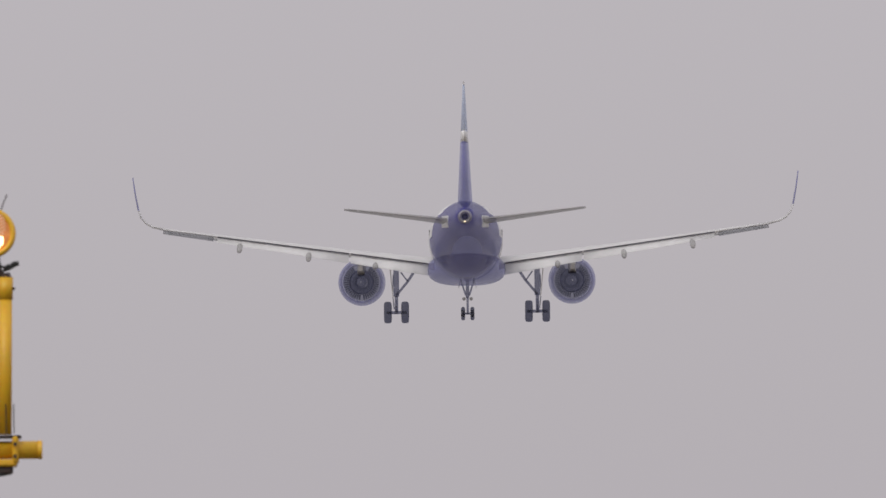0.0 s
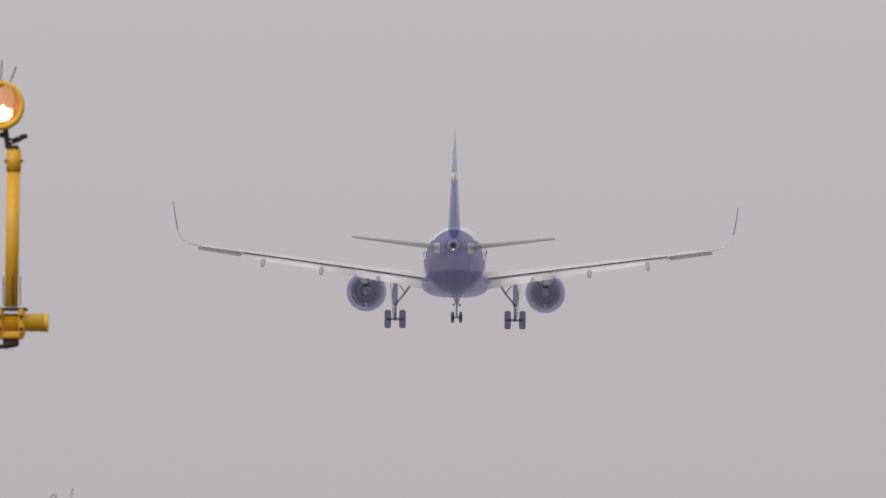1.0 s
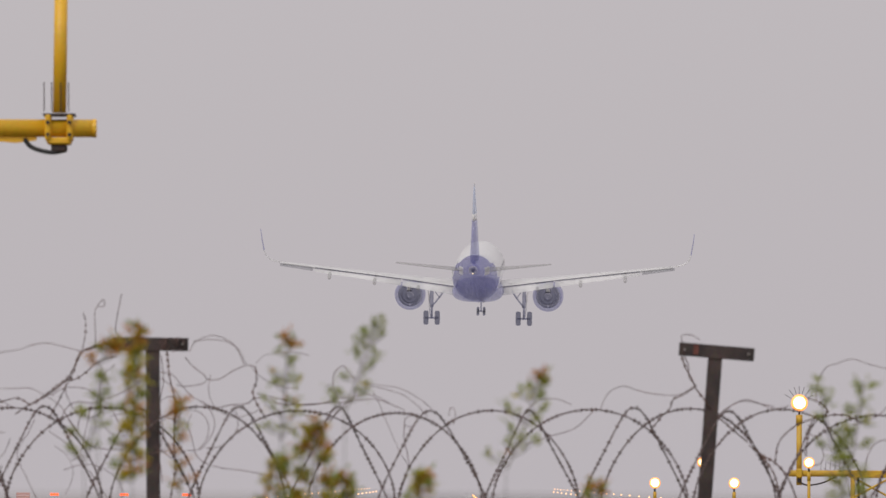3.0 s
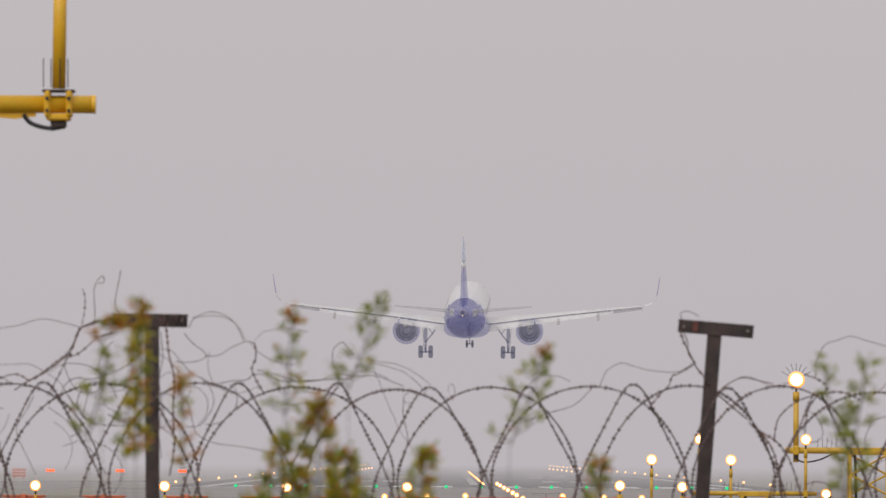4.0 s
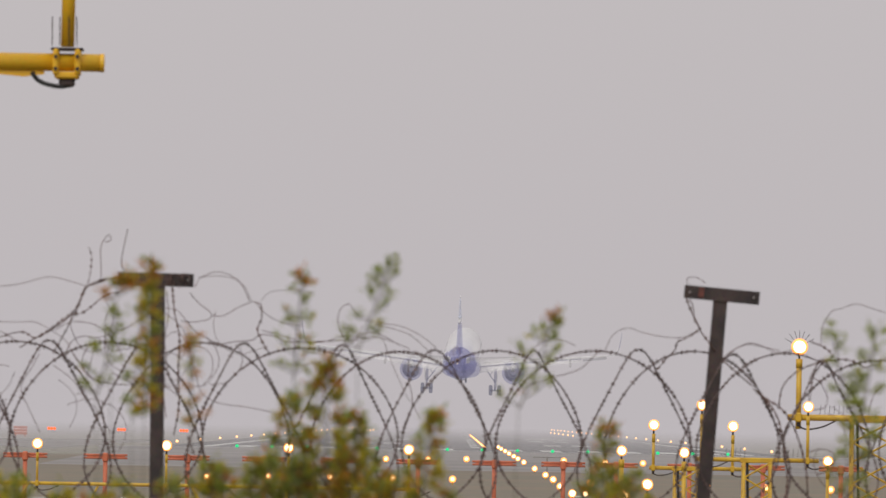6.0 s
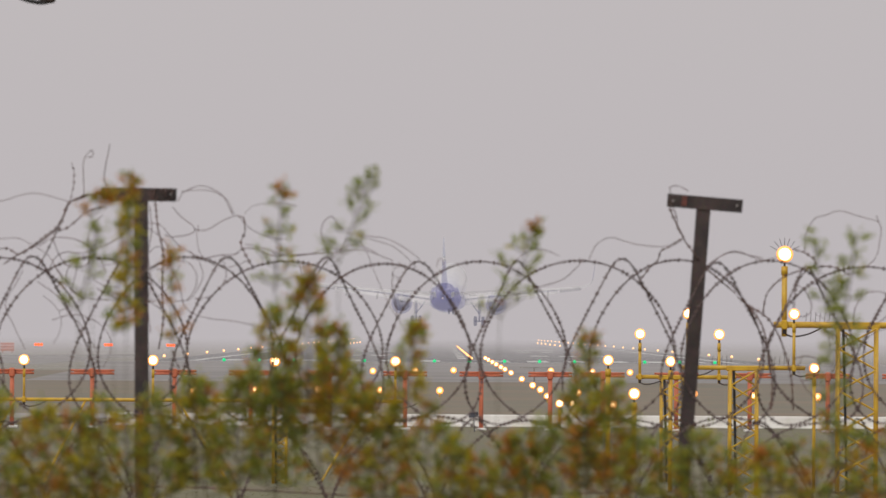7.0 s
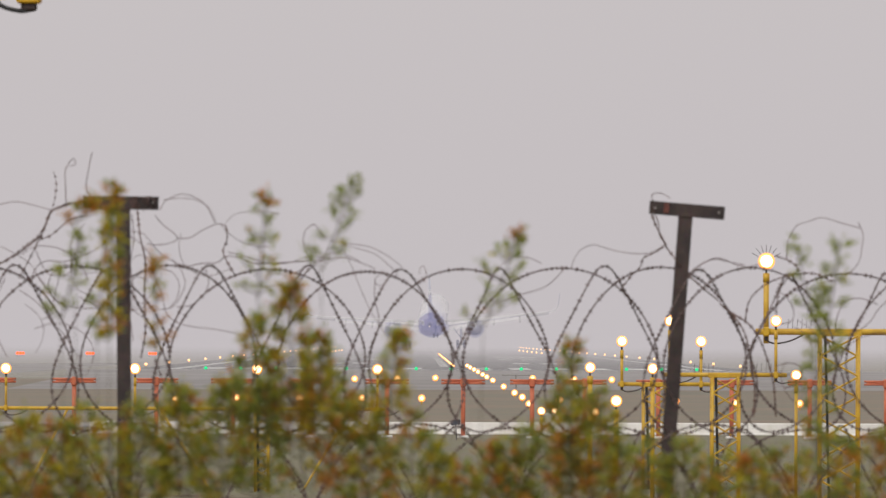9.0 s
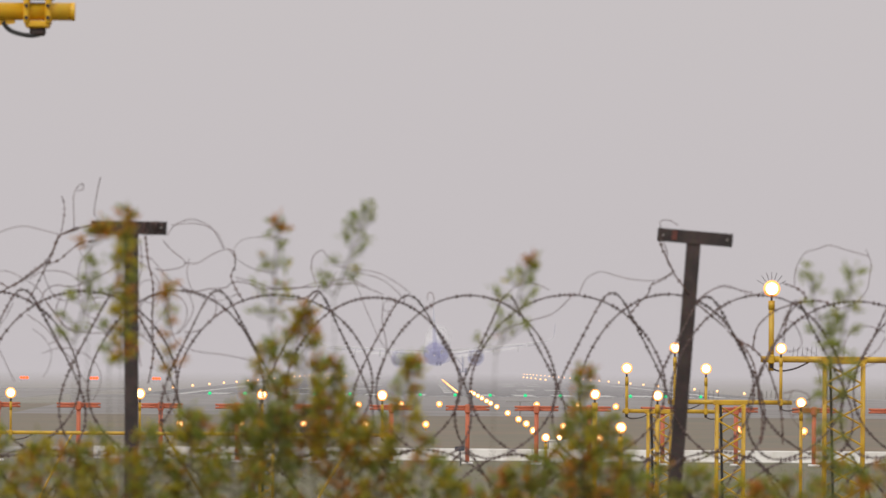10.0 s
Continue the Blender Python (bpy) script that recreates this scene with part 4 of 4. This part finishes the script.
M_lens_dim = mat("orange_lit_lens", (0.42, 0.20, 0.08), 0.25, vary=0.25, scale=22, fine=90, bump=0, emit=(0.9, 0.27, 0.06), strength=0.36)
M_lens_rib = mat("pale_lit_lens_rib", (0.62, 0.45, 0.34), 0.2, vary=0.15, scale=30, fine=90, bump=0, emit=(0.9, 0.46, 0.22), strength=0.42)
M_hot_glow = mat("white_hot_reflector", (0.9, 0.8, 0.6), 0.3, bump=0, emit=(1.0, 0.74, 0.36), strength=3.5)
near_mast()


def lattice_tower(t, x, w, dep, z1):
    r = 0.02 + 0.008 * w
    for a in (-w / 2, w / 2):
        for b in (-dep / 2, dep / 2):
            part("tower_leg", tube([(x + a, b, 0), (x + a, b, z1)], r, 8), M_yellow_hazed, t, "", True)
    n = max(2, round(z1 / (w * 0.55)))
    for k in range(n):
        za, zb = z1 * k / n, z1 * (k + 1) / n
        s = 1 if k % 2 else -1
        for b, q in ((-dep / 2, s), (dep / 2, -s)):
            part("brace", tube([(x - q * w / 2, b, za), (x + q * w / 2, b, zb)], 0.010 + 0.012 * w, 6), M_yellow_hazed, t)
        part("brace", tube([(x - w / 2, -s * dep / 2, za), (x - w / 2, s * dep / 2, zb)], 0.013, 6), M_yellow_hazed, t)
    part("cable_duct", tube([(x - w * 0.25, 0, 0), (x - w * 0.3, 0, z1 * 0.5), (x - w * 0.36, 0, z1)], 0.022, 6), M_black, t, "black cable down the tower")


def light_bar(x0, x1, y, z, towers, spikes=(), r=0.052, w=0.62):
    t = thing("light_bar", "yellow pipe bar on lattice legs carrying approach lamps", "light support", "yellow approach light bars", (0, y, 0))
    part("bar", tube([(x0, 0, z), (x1, 0, z)], r, 12), M_yellow_hazed, t, "yellow horizontal pipe", True)
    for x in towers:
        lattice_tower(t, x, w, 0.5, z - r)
        part("tower_head", add_box(bmesh.new(), (x, 0, z - r * 0.2), (w + 0.12, 0.12, r * 2.3), 0.01), M_yellow_hazed, t)
    for a, b in spikes:
        bm = bmesh.new()
        k = a
        while k < b:
            add_tube(bm, [(k, 0, z + r), (k + 0.01, 0, z + r + 0.15)], 0.004, 4)
            k += 0.075
        tagged(part("bird_spikes", bm, M_rust, t, "row of thin bird spikes"), kind="stuff")
    return t


def clip_on(x, y, z, k=1.0):
    """The clamp that holds a lamp post to its bar."""
    t = thing("post_clamp", "yellow clamp holding a lamp post to the bar", "clamp", "clamps on the light bars", (x, y, z))
    part("block", add_box(bmesh.new(), (0, -0.02, 0), (0.10 * k, 0.13 * k, 0.15 * k), 0.015 * k), M_yellow_hazed, t)
    part("foot", add_box(bmesh.new(), (0, -0.02, -0.11 * k), (0.06 * k, 0.07 * k, 0.08 * k), 0.012 * k), M_rust, t)
    part("conduit", add_tube(bmesh.new(), smooth_line([(0, -0.03, -0.14 * k), (0.14 * k, -0.03, -0.19 * k), (0.38 * k, -0.02, -0.15 * k), (0.6 * k, 0, -0.05 * k)], 5), 0.014 * k, 6), M_rust, t, "rusty cable conduit")


light_bar(5.43, 8.3, 119, 2.74, (6.78,), ((5.95, 6.35),))
tall = approach_light(5.6, 119, 2.55, 3.88, 0.137, 0.046)
for a in (-60, -38, -18, 0, 18, 38, 60):
    d = Vector((math.sin(radians(a)), 0, math.cos(radians(a))))
    part("bird_spike", tube([Vector((0, 0.02, 1.33)) + d * 0.13, Vector((0, 0.02, 1.33)) + d * 0.27], 0.004, 5), M_rust, tall)
clip_on(5.6, 119, 2.74)
light_bar(3.90, 5.89, 118, 2.044, (4.90,), ((4.4, 4.75), (5.4, 5.7)), 0.036, 0.43)
for lx in (5.71, 4.006):
    approach_light(lx, 118, 1.93, 2.909, 0.090, 0.026)
    clip_on(lx, 118, 2.044, 0.7)
light_bar(3.44, 5.19, 128, 1.83, (4.086,), (), 0.035, 0.40)
for lx in (3.51, 4.89):
    approach_light(lx, 128, 1.72, 2.573, 0.096, 0.026)
    clip_on(lx, 128, 1.83, 0.7)
left_bar = light_bar(-9.02, -0.59, 125, 1.406, (-8.46, -2.69), (), 0.031, 0.22)
for xa, xb in ((-4.42, -3.55), (-1.18, -2.0), (-7.2, -8.0), (-6.0, -6.7)):
    part("stay", tube([(xa, 0, 1.39), (xb, -0.1, 0)], 0.019, 8), M_yellow_hazed, left_bar, "slanting yellow stay")
for lx in (-7.047, -4.852, -2.774, -0.728):
    approach_light(lx, 125, 1.356, 2.078, 0.092, 0.02)
    clip_on(lx, 125, 1.406, 0.62)
approach_light(3.05, 132, 0, 2.10, 0.095, 0.045, label="lit approach lamp on a tall yellow post")
approach_light(3.84, 144, 0, 1.40, 0.115, 0.05, label="lit approach lamp on a short yellow post")
approach_light(3.795, 120, 0, 2.13, 0.087, 0.036, label="lit approach lamp on a tall yellow post")
approach_light(6.14, 120, 0, 2.03, 0.087, 0.028, label="lit approach lamp on a tall yellow post")
approach_light(3.30, 200, 0, 0.66, 0.11, 0.04)
approach_light(3.66, 200, 0, 0.66, 0.09, 0.04)


def small_light(x, y, z, radius, lens, name, label, category, group):
    t = thing(name, label, category, group, (x, y, 0))
    part("stem", tube([(0, 0, 0), (0, 0, z)], 0.03, 6), M_yellow_hazed, t)
    up = Matrix.Translation((0, 0, max(z, radius)))
    part("lamp", add_turned(bmesh.new(), [(-radius * 0.5, 0.001), (-radius * 0.45, radius * 0.4), (-radius * 0.3, radius * 0.6)], 12, up), lens, t, "lit lamp", True)
    # on warm lamps the outer part glows orange as a painted halo
    part("lamp_body", add_turned(bmesh.new(), [(-radius * 0.3, radius * 0.6), (0.0, radius * 1.12), (0.1, radius * 0.7), (0.14, 0.001)], 12, up), M_lamp_halo if lens in (M_lamp_on, M_lamp_far) else lens, t, "glowing outer part of the lamp", True)


SMALL = ("approach_lamp", "small lit approach lamp low over the grass", "approach light", "low approach lamps")
for x, y in ((-9.51, 286), (-7.3, 292), (-4.8, 292), (-2.33, 292), (0.05, 292), (5.42, 286), (5.67, 239), (9.84, 283), (11.81, 276), (14.1, 273),
             (-6.32, 432), (-3.87, 432), (-1.4, 442), (0.9, 446), (6.81, 446), (9.1, 436), (11.25, 432)):
    small_light(x, y, 0.25, 0.13 if y < 300 else 0.17, M_lamp_far, *SMALL)
for y in (244, 271, 303, 328, 371, 427, 466, 497, 538, 578, 624, 664):
    small_light(4.2 if y > 300 else 4.02, y, 0.22, 0.10 + y * 0.00009, M_lamp_on, *SMALL)
for k in range(30):
    small_light(3.1, 690 + k * 20, 0.05, 0.085, M_lamp_far, "centreline_light", "small lit lamp set in the runway centre", "runway light", "runway centre lights")
for k in range(15):
    small_light(-17.95 + k * 2.93, 614, 0.06, 0.13, M_green_on, "threshold_light", "lit green lamp at the runway end", "runway light", "green threshold lights")
for k in range(25):
    for x in (-24.3, 28.3):
        y = 650 + k * 60
        small_light(x, y, 0.3, 0.10 + y * 0.00001, M_runway_lamp, "edge_light", "lit lamp at the runway edge", "runway light", "runway edge lights")
for k in range(6):
    for x in (-17.5, 21.9):
        small_light(x, 1330 + k * 60, 0.05, 0.13, M_runway_lamp, "touchdown_light", "small lit lamp set in the touchdown zone", "runway light", "touchdown zone lights")


def thin_mast():
    t = thing("thin_mast", "thin grey T-shaped mast on the asphalt", "mast", "", (4.3, 331, 0))
    part("pole", tube([(0, 0, 0), (0, 0, 1.0)], 0.03, 8), M_metal, t, "slim grey pole")
    part("cross_bar", tube([(-0.65, 0, 1.0), (0.65, 0, 1.0)], 0.025, 8), M_metal, t, "thin cross bar")


thin_mast()


def glide_unit(x):
    t = thing("glide_slope_light", "low light box glowing red beside the runway", "runway light", "row of red glide slope lights", (x, 1000, 0))
    part("box", add_box(bmesh.new(), (0, 0.5, 0.5), (1.1, 0.9, 0.30), 0.04), M_orange, t, "orange box")
    for k in (-0.4, 0, 0.4):
        part("leg", tube([(k, 0.5, 0), (k, 0.5, 0.3)], 0.05, 6), M_metal, t)
        part("lens", add_turned(bmesh.new(), [(-0.03, 0.001), (-0.02, 0.18), (0.03, 0.19), (0.05, 0.001)], 12, Matrix.Translation((k, 0.03, 0.52))), M_red_on, t, "lit red lens")


for x in (-63.9, -54.5, -45.0, -36.5):
    glide_unit(x)


# ---- orange localizer antennas, low white wall and small things on the field ----
def antenna(x, y, w):
    t = thing("localizer_antenna", "orange post with short twin cross rods", "antenna", "row of orange localizer antennas", (x, y, 0))
    part("post", tube([(0, 0, 0), (0, 0, 1.42)], 0.058, 12), M_orange, t, "", True)
    part("foot", add_box(bmesh.new(), (0, 0, 0.03), (0.3, 0.3, 0.06), 0.015), M_concrete_white, t, "concrete foot")
    part("head", add_box(bmesh.new(), (0, 0, 1.46), (0.15, 0.22, 0.24), 0.03), M_orange, t)
    for z in (1.44, 1.52):
        for s in (-1, 1):
            part("cross_rod", tube([(s * 0.05, 0.03, z), (s * w, 0.03, z)], 0.028, 8), M_orange, t, "", True)
    for k, ln in ((0.35, 0.5), (0.7, 0.42), (1.05, 0.34)):
        part("director_rod", tube([(-ln, k, 1.48), (ln, k, 1.48)], 0.02, 6), M_orange, t)
    part("boom", tube([(0, 0, 1.48), (0, 1.3, 1.48)], 0.035, 8), M_orange, t)


for x in (-13.4, -11.26, -9.14, -6.97, -4.95, -2.88, -0.88, 1.13, 2.95, 4.34, 6.28, 8.22, 10.28, 12.3):
    antenna(x, 194, 0.58)


def low_wall():
    t = thing("low_wall", "long low whitewashed concrete wall across the grass", "wall", "", (0, 201, 0))
    x = -9.05
    while x < 17:
        part("wall_block", add_box(bmesh.new(), (x + 0.995, 0, 0.165), (1.98, 0.25, 0.33), 0.02), M_concrete_white, t)
        x += 2.0
    part("footing", add_box(bmesh.new(), (4.0, 0, 0.02), (26.0, 0.4, 0.05), 0.01), M_concrete_white, t)


low_wall()


def cabinet():
    t = thing("equipment_cabinet", "small white equipment cabinet beside the low wall", "cabinet", "", (3.6, 197.5, 0))
    part("body", add_box(bmesh.new(), (0, 0, 0.30), (0.5, 0.4, 0.56), 0.02), M_concrete_white, t)
    part("door", add_box(bmesh.new(), (0, -0.205, 0.30), (0.42, 0.02, 0.46), 0.008), M_concrete_white, t)
    part("name_plate", add_box(bmesh.new(), (-0.12, -0.22, 0.33), (0.09, 0.008, 0.07), 0.002), M_sign, t, "small dark plate")
    part("lid", add_box(bmesh.new(), (0, 0, 0.60), (0.56, 0.46, 0.04), 0.012), M_concrete_white, t)


cabinet()


def small_sign():
    t = thing("sign", "small dark sign plate on a thin post", "sign", "", (0.92, 190, 0))
    part("post", tube([(0.02, 0, 0), (0, 0, 0.42)], 0.012, 6), M_sign, t)
    part("plate", add_box(bmesh.new(), (-0.01, -0.02, 0.45), (0.25, 0.02, 0.13), 0.006, Matrix.Rotation(radians(-7), 4, "Y")), M_sign, t)


small_sign()


def orange_board():
    t = thing("marker_board", "faded orange slatted marker board by the runway", "sign", "", (-47, 800, 0))
    for k in (-0.5, 0.5):
        part("leg", tube([(k, 0, 0), (k, 0, 0.3)], 0.06, 6), M_orange, t)
    for k in range(3):
        part("slat", add_box(bmesh.new(), (0, 0, 0.35 + k * 0.32), (1.5, 0.06, 0.26), 0.02), M_orange, t)


orange_board()


# ---- shrubs in front of the fence ----
def leaf(bm, p, d, up, ln, w, rng):
    """A small folded leaf."""
    side = d.cross(up)
    side = side.normalized() if side.length > 0.01 else Vector((1, 0, 0))
    n = side.cross(d).normalized()
    a, tip = p, p + d * ln
    m1, m2 = p + d * ln * 0.38 + side * w / 2 + n * w * 0.25, p + d * ln * 0.38 - side * w / 2 + n * w * 0.25
    k = p + d * ln * 0.5
    va, vt, v1, v2, vk = (bm.verts.new(q) for q in (a, tip, m1, m2, k))
    bm.faces.new((va, v1, vk))
    bm.faces.new((vk, v1, vt))
    bm.faces.new((va, vk, v2))
    bm.faces.new((vk, vt, v2))


SHRUB_Y = 17.0


def shrub(x, y, shoots, label, seed):
    """shoots: tip x, tip height, lean, spread, how far down the sprigs reach, sprigs, leaves on each, dry share, yellow share, withered tip."""
    rng = random.Random(seed)
    t = thing("shrub", label, "shrub", "shrubs before the fence", (x, y, 0))
    leaves = {"green": bmesh.new(), "dry": bmesh.new(), "yellow": bmesh.new()}
    for tx, tz, lean, spread, dense, sprigs, count, p_dry, p_yellow, withered in shoots:
        bx, dy = tx * 0.6 - lean, rng.uniform(-0.05, 0.05)
        root = (tx - lean, dy, tz - dense)
        low = smooth_line([(bx * 0.4, dy * 0.3, 0), (bx, dy * 0.7, tz * 0.5), root], 8)
        line = low[:-1] + smooth_line([root, (tx - lean * 0.45, dy, tz - dense * 0.5), (tx, dy, tz)], 12)
        part("stem", add_tube(bmesh.new(), line, 0.003, 5, radii=[0.0008 if k < len(low) else 0.0026 - 0.001 * k / len(line) for k in range(len(line))]), M_stem, t)
        top = line[len(low) - 1:]
        side = rng.choice((-1, 1))
        for k in range(sprigs):
            f = (k + rng.random()) / sprigs            # 0 at the tip
            p = top[max(0, int((1 - f) * (len(top) - 1)))]
            side = -side
            a = rng.uniform(-0.9, 0.9) + (0 if side > 0 else math.pi)
            reach = spread * (0.25 + 0.75 * min(1.0, f * 1.6)) * rng.uniform(0.45, 1.1)
            e = p + Vector((math.cos(a) * reach, math.sin(a) * reach, rng.uniform(0.1, 0.75) * reach))
            e.z = min(e.z, tz + 0.004)
            part("twig", add_tube(bmesh.new(), [p, (p + e) / 2 + Vector((0, 0, -0.004)), e], 0.0016, 4), M_stem, t)
            dry_here = p_dry * (2.2 if rng.random() < 0.35 else 0.5)
            yellow_here = p_yellow * (1.5 if rng.random() < 0.5 else 0.5)
            for _ in range(round(count * 1.3)):
                c = p.lerp(e, 0.35 + 0.65 * rng.random() ** 0.7)
                c += Vector((rng.gauss(0, 0.006), rng.gauss(0, 0.006), rng.gauss(0, 0.006)))
                d = ((e - p).normalized() * 0.6 + Vector((rng.gauss(0, 0.7), rng.gauss(0, 0.7), rng.gauss(0.3, 0.6)))).normalized()
                u = rng.random()
                kind = "dry" if u < dry_here else "yellow" if u < dry_here + yellow_here else "green"
                leaf(leaves[kind], c, d, Vector((rng.gauss(0, 0.5), rng.gauss(0, 0.5), 1)), rng.uniform(0.014, 0.030), rng.uniform(0.008, 0.015), rng)
        for k in range(34 if withered else 8):         # the crowded end of the shoot
            d = Vector((rng.gauss(0, 0.7), rng.gauss(0, 0.7), rng.gauss(0.4, 0.5))).normalized()
            c = line[-1] + Vector((rng.gauss(0, 0.010), rng.gauss(0, 0.010), rng.gauss(-0.006, 0.011)))
            leaf(leaves["dry" if withered and k % 3 else "green"], c, d, Vector((1, 0.2, 0)), rng.uniform(0.016, 0.026), 0.014, rng)
    for kind, name, ma, lab in (("green", "leaves", M_leaf, "small green leaves"), ("dry", "dry_leaves", M_leaf_dry, "withered orange-brown leaves"), ("yellow", "yellow_leaves", M_leaf_yellow, "yellow-green leaves")):
        if len(leaves[kind].verts):
            tagged(part(name, leaves[kind], ma, t, lab), kind="stuff")
        else:
            leaves[kind].free()


def hedge_top(x):
    """Height up to which the low growth reaches."""
    line = ((-1.35, 2.404), (-0.70, 2.408), (-0.59, 2.469), (-0.40, 2.489), (-0.30, 2.541), (-0.17, 2.476), (-0.10, 2.424), (0.01, 2.430), (0.04, 2.339), (0.14, 2.339), (0.21, 2.358), (0.26, 2.450), (0.43, 2.450), (0.47, 2.339), (0.71, 2.345), (0.86, 2.326), (0.92, 2.391), (1.30, 2.391))
    for (x0, z0), (x1, z1) in zip(line, line[1:]):
        if x <= x1:
            return z0 + (z1 - z0) * (x - x0) / (x1 - x0)
    return line[-1][1]


def shrub_row():
    rng = random.Random(12)
    feet = []
    feet.append((-1.084, [], 'leafy green shrub before the fence'))
    feet.append((-0.927, [], 'leafy green shrub before the fence'))
    feet.append((-0.704, [(0.002, 2.949, 0.010, 0.027, 0.353, 28, 11, 0.18, 0.75, 1),
                    (-0.055, 2.920, 0.039, 0.037, 0.059, 5, 12, 0.35, 0.60, 1),
                    (-0.076, 2.835, 0.046, 0.047, 0.196, 9, 8, 0.02, 0.05, 0),
                    (-0.020, 2.868, 0.020, 0.039, 0.287, 9, 8, 0.02, 0.08, 0),
                    (0.095, 2.776, -0.007, 0.021, 0.209, 10, 7, 0.50, 0.10, 1)], 'leafy shrub with yellowing shoot climbing before a fence post'))
    feet.append((-0.482, [(-0.072, 2.476, 0.000, 0.052, 0.196, 10, 10, 0.10, 0.30, 0)], 'leafy green shrub before the fence'))
    feet.append((-0.312, [(-0.043, 2.930, 0.018, 0.052, 0.248, 11, 8, 0.06, 0.04, 1),
                    (0.019, 2.729, 0.000, 0.081, 0.366, 46, 12, 0.26, 0.62, 1),
                    (0.089, 2.607, 0.013, 0.063, 0.235, 22, 12, 0.15, 0.40, 1),
                    (-0.068, 2.652, -0.007, 0.063, 0.261, 24, 12, 0.12, 0.30, 0)], 'dense olive shrub with withered orange tips'))
    feet.append((-0.090, [(-0.063, 2.967, 0.072, 0.055, 0.215, 12, 8, 0.00, 0.03, 0),
                    (0.048, 2.614, 0.029, 0.050, 0.196, 17, 12, 0.12, 0.55, 1)], 'leafy green shrub before the fence'))
    feet.append((0.171, [(0.060, 2.847, 0.081, 0.057, 0.222, 12, 8, 0.05, 0.05, 1),
                    (0.007, 2.354, 0.000, 0.046, 0.131, 10, 10, 0.55, 0.20, 1)], 'leafy green shrub before the fence'))
    feet.append((0.367, [(-0.011, 2.591, 0.007, 0.055, 0.353, 26, 12, 0.15, 0.40, 1),
                    (0.052, 2.489, 0.013, 0.052, 0.235, 13, 11, 0.10, 0.30, 0)], 'green shrub with yellow and withered leaves'))
    feet.append((0.628, [(-0.006, 2.369, 0.000, 0.072, 0.157, 13, 10, 0.08, 0.35, 0),
                    (0.125, 2.330, 0.000, 0.029, 0.078, 6, 8, 0.95, 0.00, 1)], 'low green shrub with one withered red-brown sprig'))
    feet.append((0.929, [(0.046, 2.831, 0.042, 0.047, 0.274, 10, 9, 0.00, 0.03, 0),
                    (-0.052, 2.821, -0.037, 0.037, 0.170, 6, 8, 0.00, 0.03, 0),
                    (0.000, 2.711, 0.003, 0.055, 0.287, 15, 9, 0.02, 0.06, 0)], 'tall thin green shrub before the fence'))
    feet.append((1.139, [], 'leafy green shrub before the fence'))
    for i, (fx, shoots, label) in enumerate(feet):
        x0 = (feet[i - 1][0] + fx) / 2 if i else fx - 0.2
        x1 = (feet[i + 1][0] + fx) / 2 if i + 1 < len(feet) else fx + 0.2
        n = max(3, round((x1 - x0) / 0.046))
        low = []
        for k in range(n):
            x = x0 + (x1 - x0) * (k + rng.random()) / n
            thin = x > 0.4
            low.append((x - fx, hedge_top(x) + rng.uniform(-0.03, 0.04), rng.uniform(-0.03, 0.03), 0.075, 0.26, 13 if thin else 20, 11,
                        rng.choice((0.04, 0.1, 0.42)), rng.choice((0.1, 0.3, 0.55)), 0))
        shrub(fx, SHRUB_Y + rng.uniform(-0.04, 0.04), list(shoots) + low, label, 30 + i)


shrub_row()


# ---- what moves ----
def motions():
    # seconds, right of the runway's line, along it, height of the wheels, bank, heading, nose up
    rows = ((0.0, 3.59, 395, 28.15, -0.1, 0.7, 3.8),
            (0.5, 3.32, 429, 26.44, -0.3, 0.7, 3.8),
            (1.0, 3.01, 465, 24.58, 0.3, 0.8, 3.9),
            (1.5, 2.6, 500, 22.34, 1.06, 0.9, 4.0),
            (2.0, 2.34, 534, 19.93, 1.34, 1.0, 4.1),
            (2.5, 2.05, 569, 17.68, 0.88, 1.2, 4.2),
            (3.0, 1.83, 605, 15.4, 0.51, 1.4, 4.4),
            (4.5, 1.2, 714, 10.11, 0.16, 1.25, 5.0),
            (5.5, 0.85, 784, 6.87, 1.31, 1.2, 5.4),
            (7.5, 1.2, 920, 2.55, -0.06, 2.0, 5.9),
            (9.0, 1.83, 1023, 1.29, -1.33, 1.5, 6.2),
            (10.0, 1.9, 1094, 1.0, -1.55, 1.2, 6.2))
    walk(PLANE, [(t, pose(x, y, z, nose_up, bank, -head)) for t, x, y, z, bank, head, nose_up in rows])


motions()
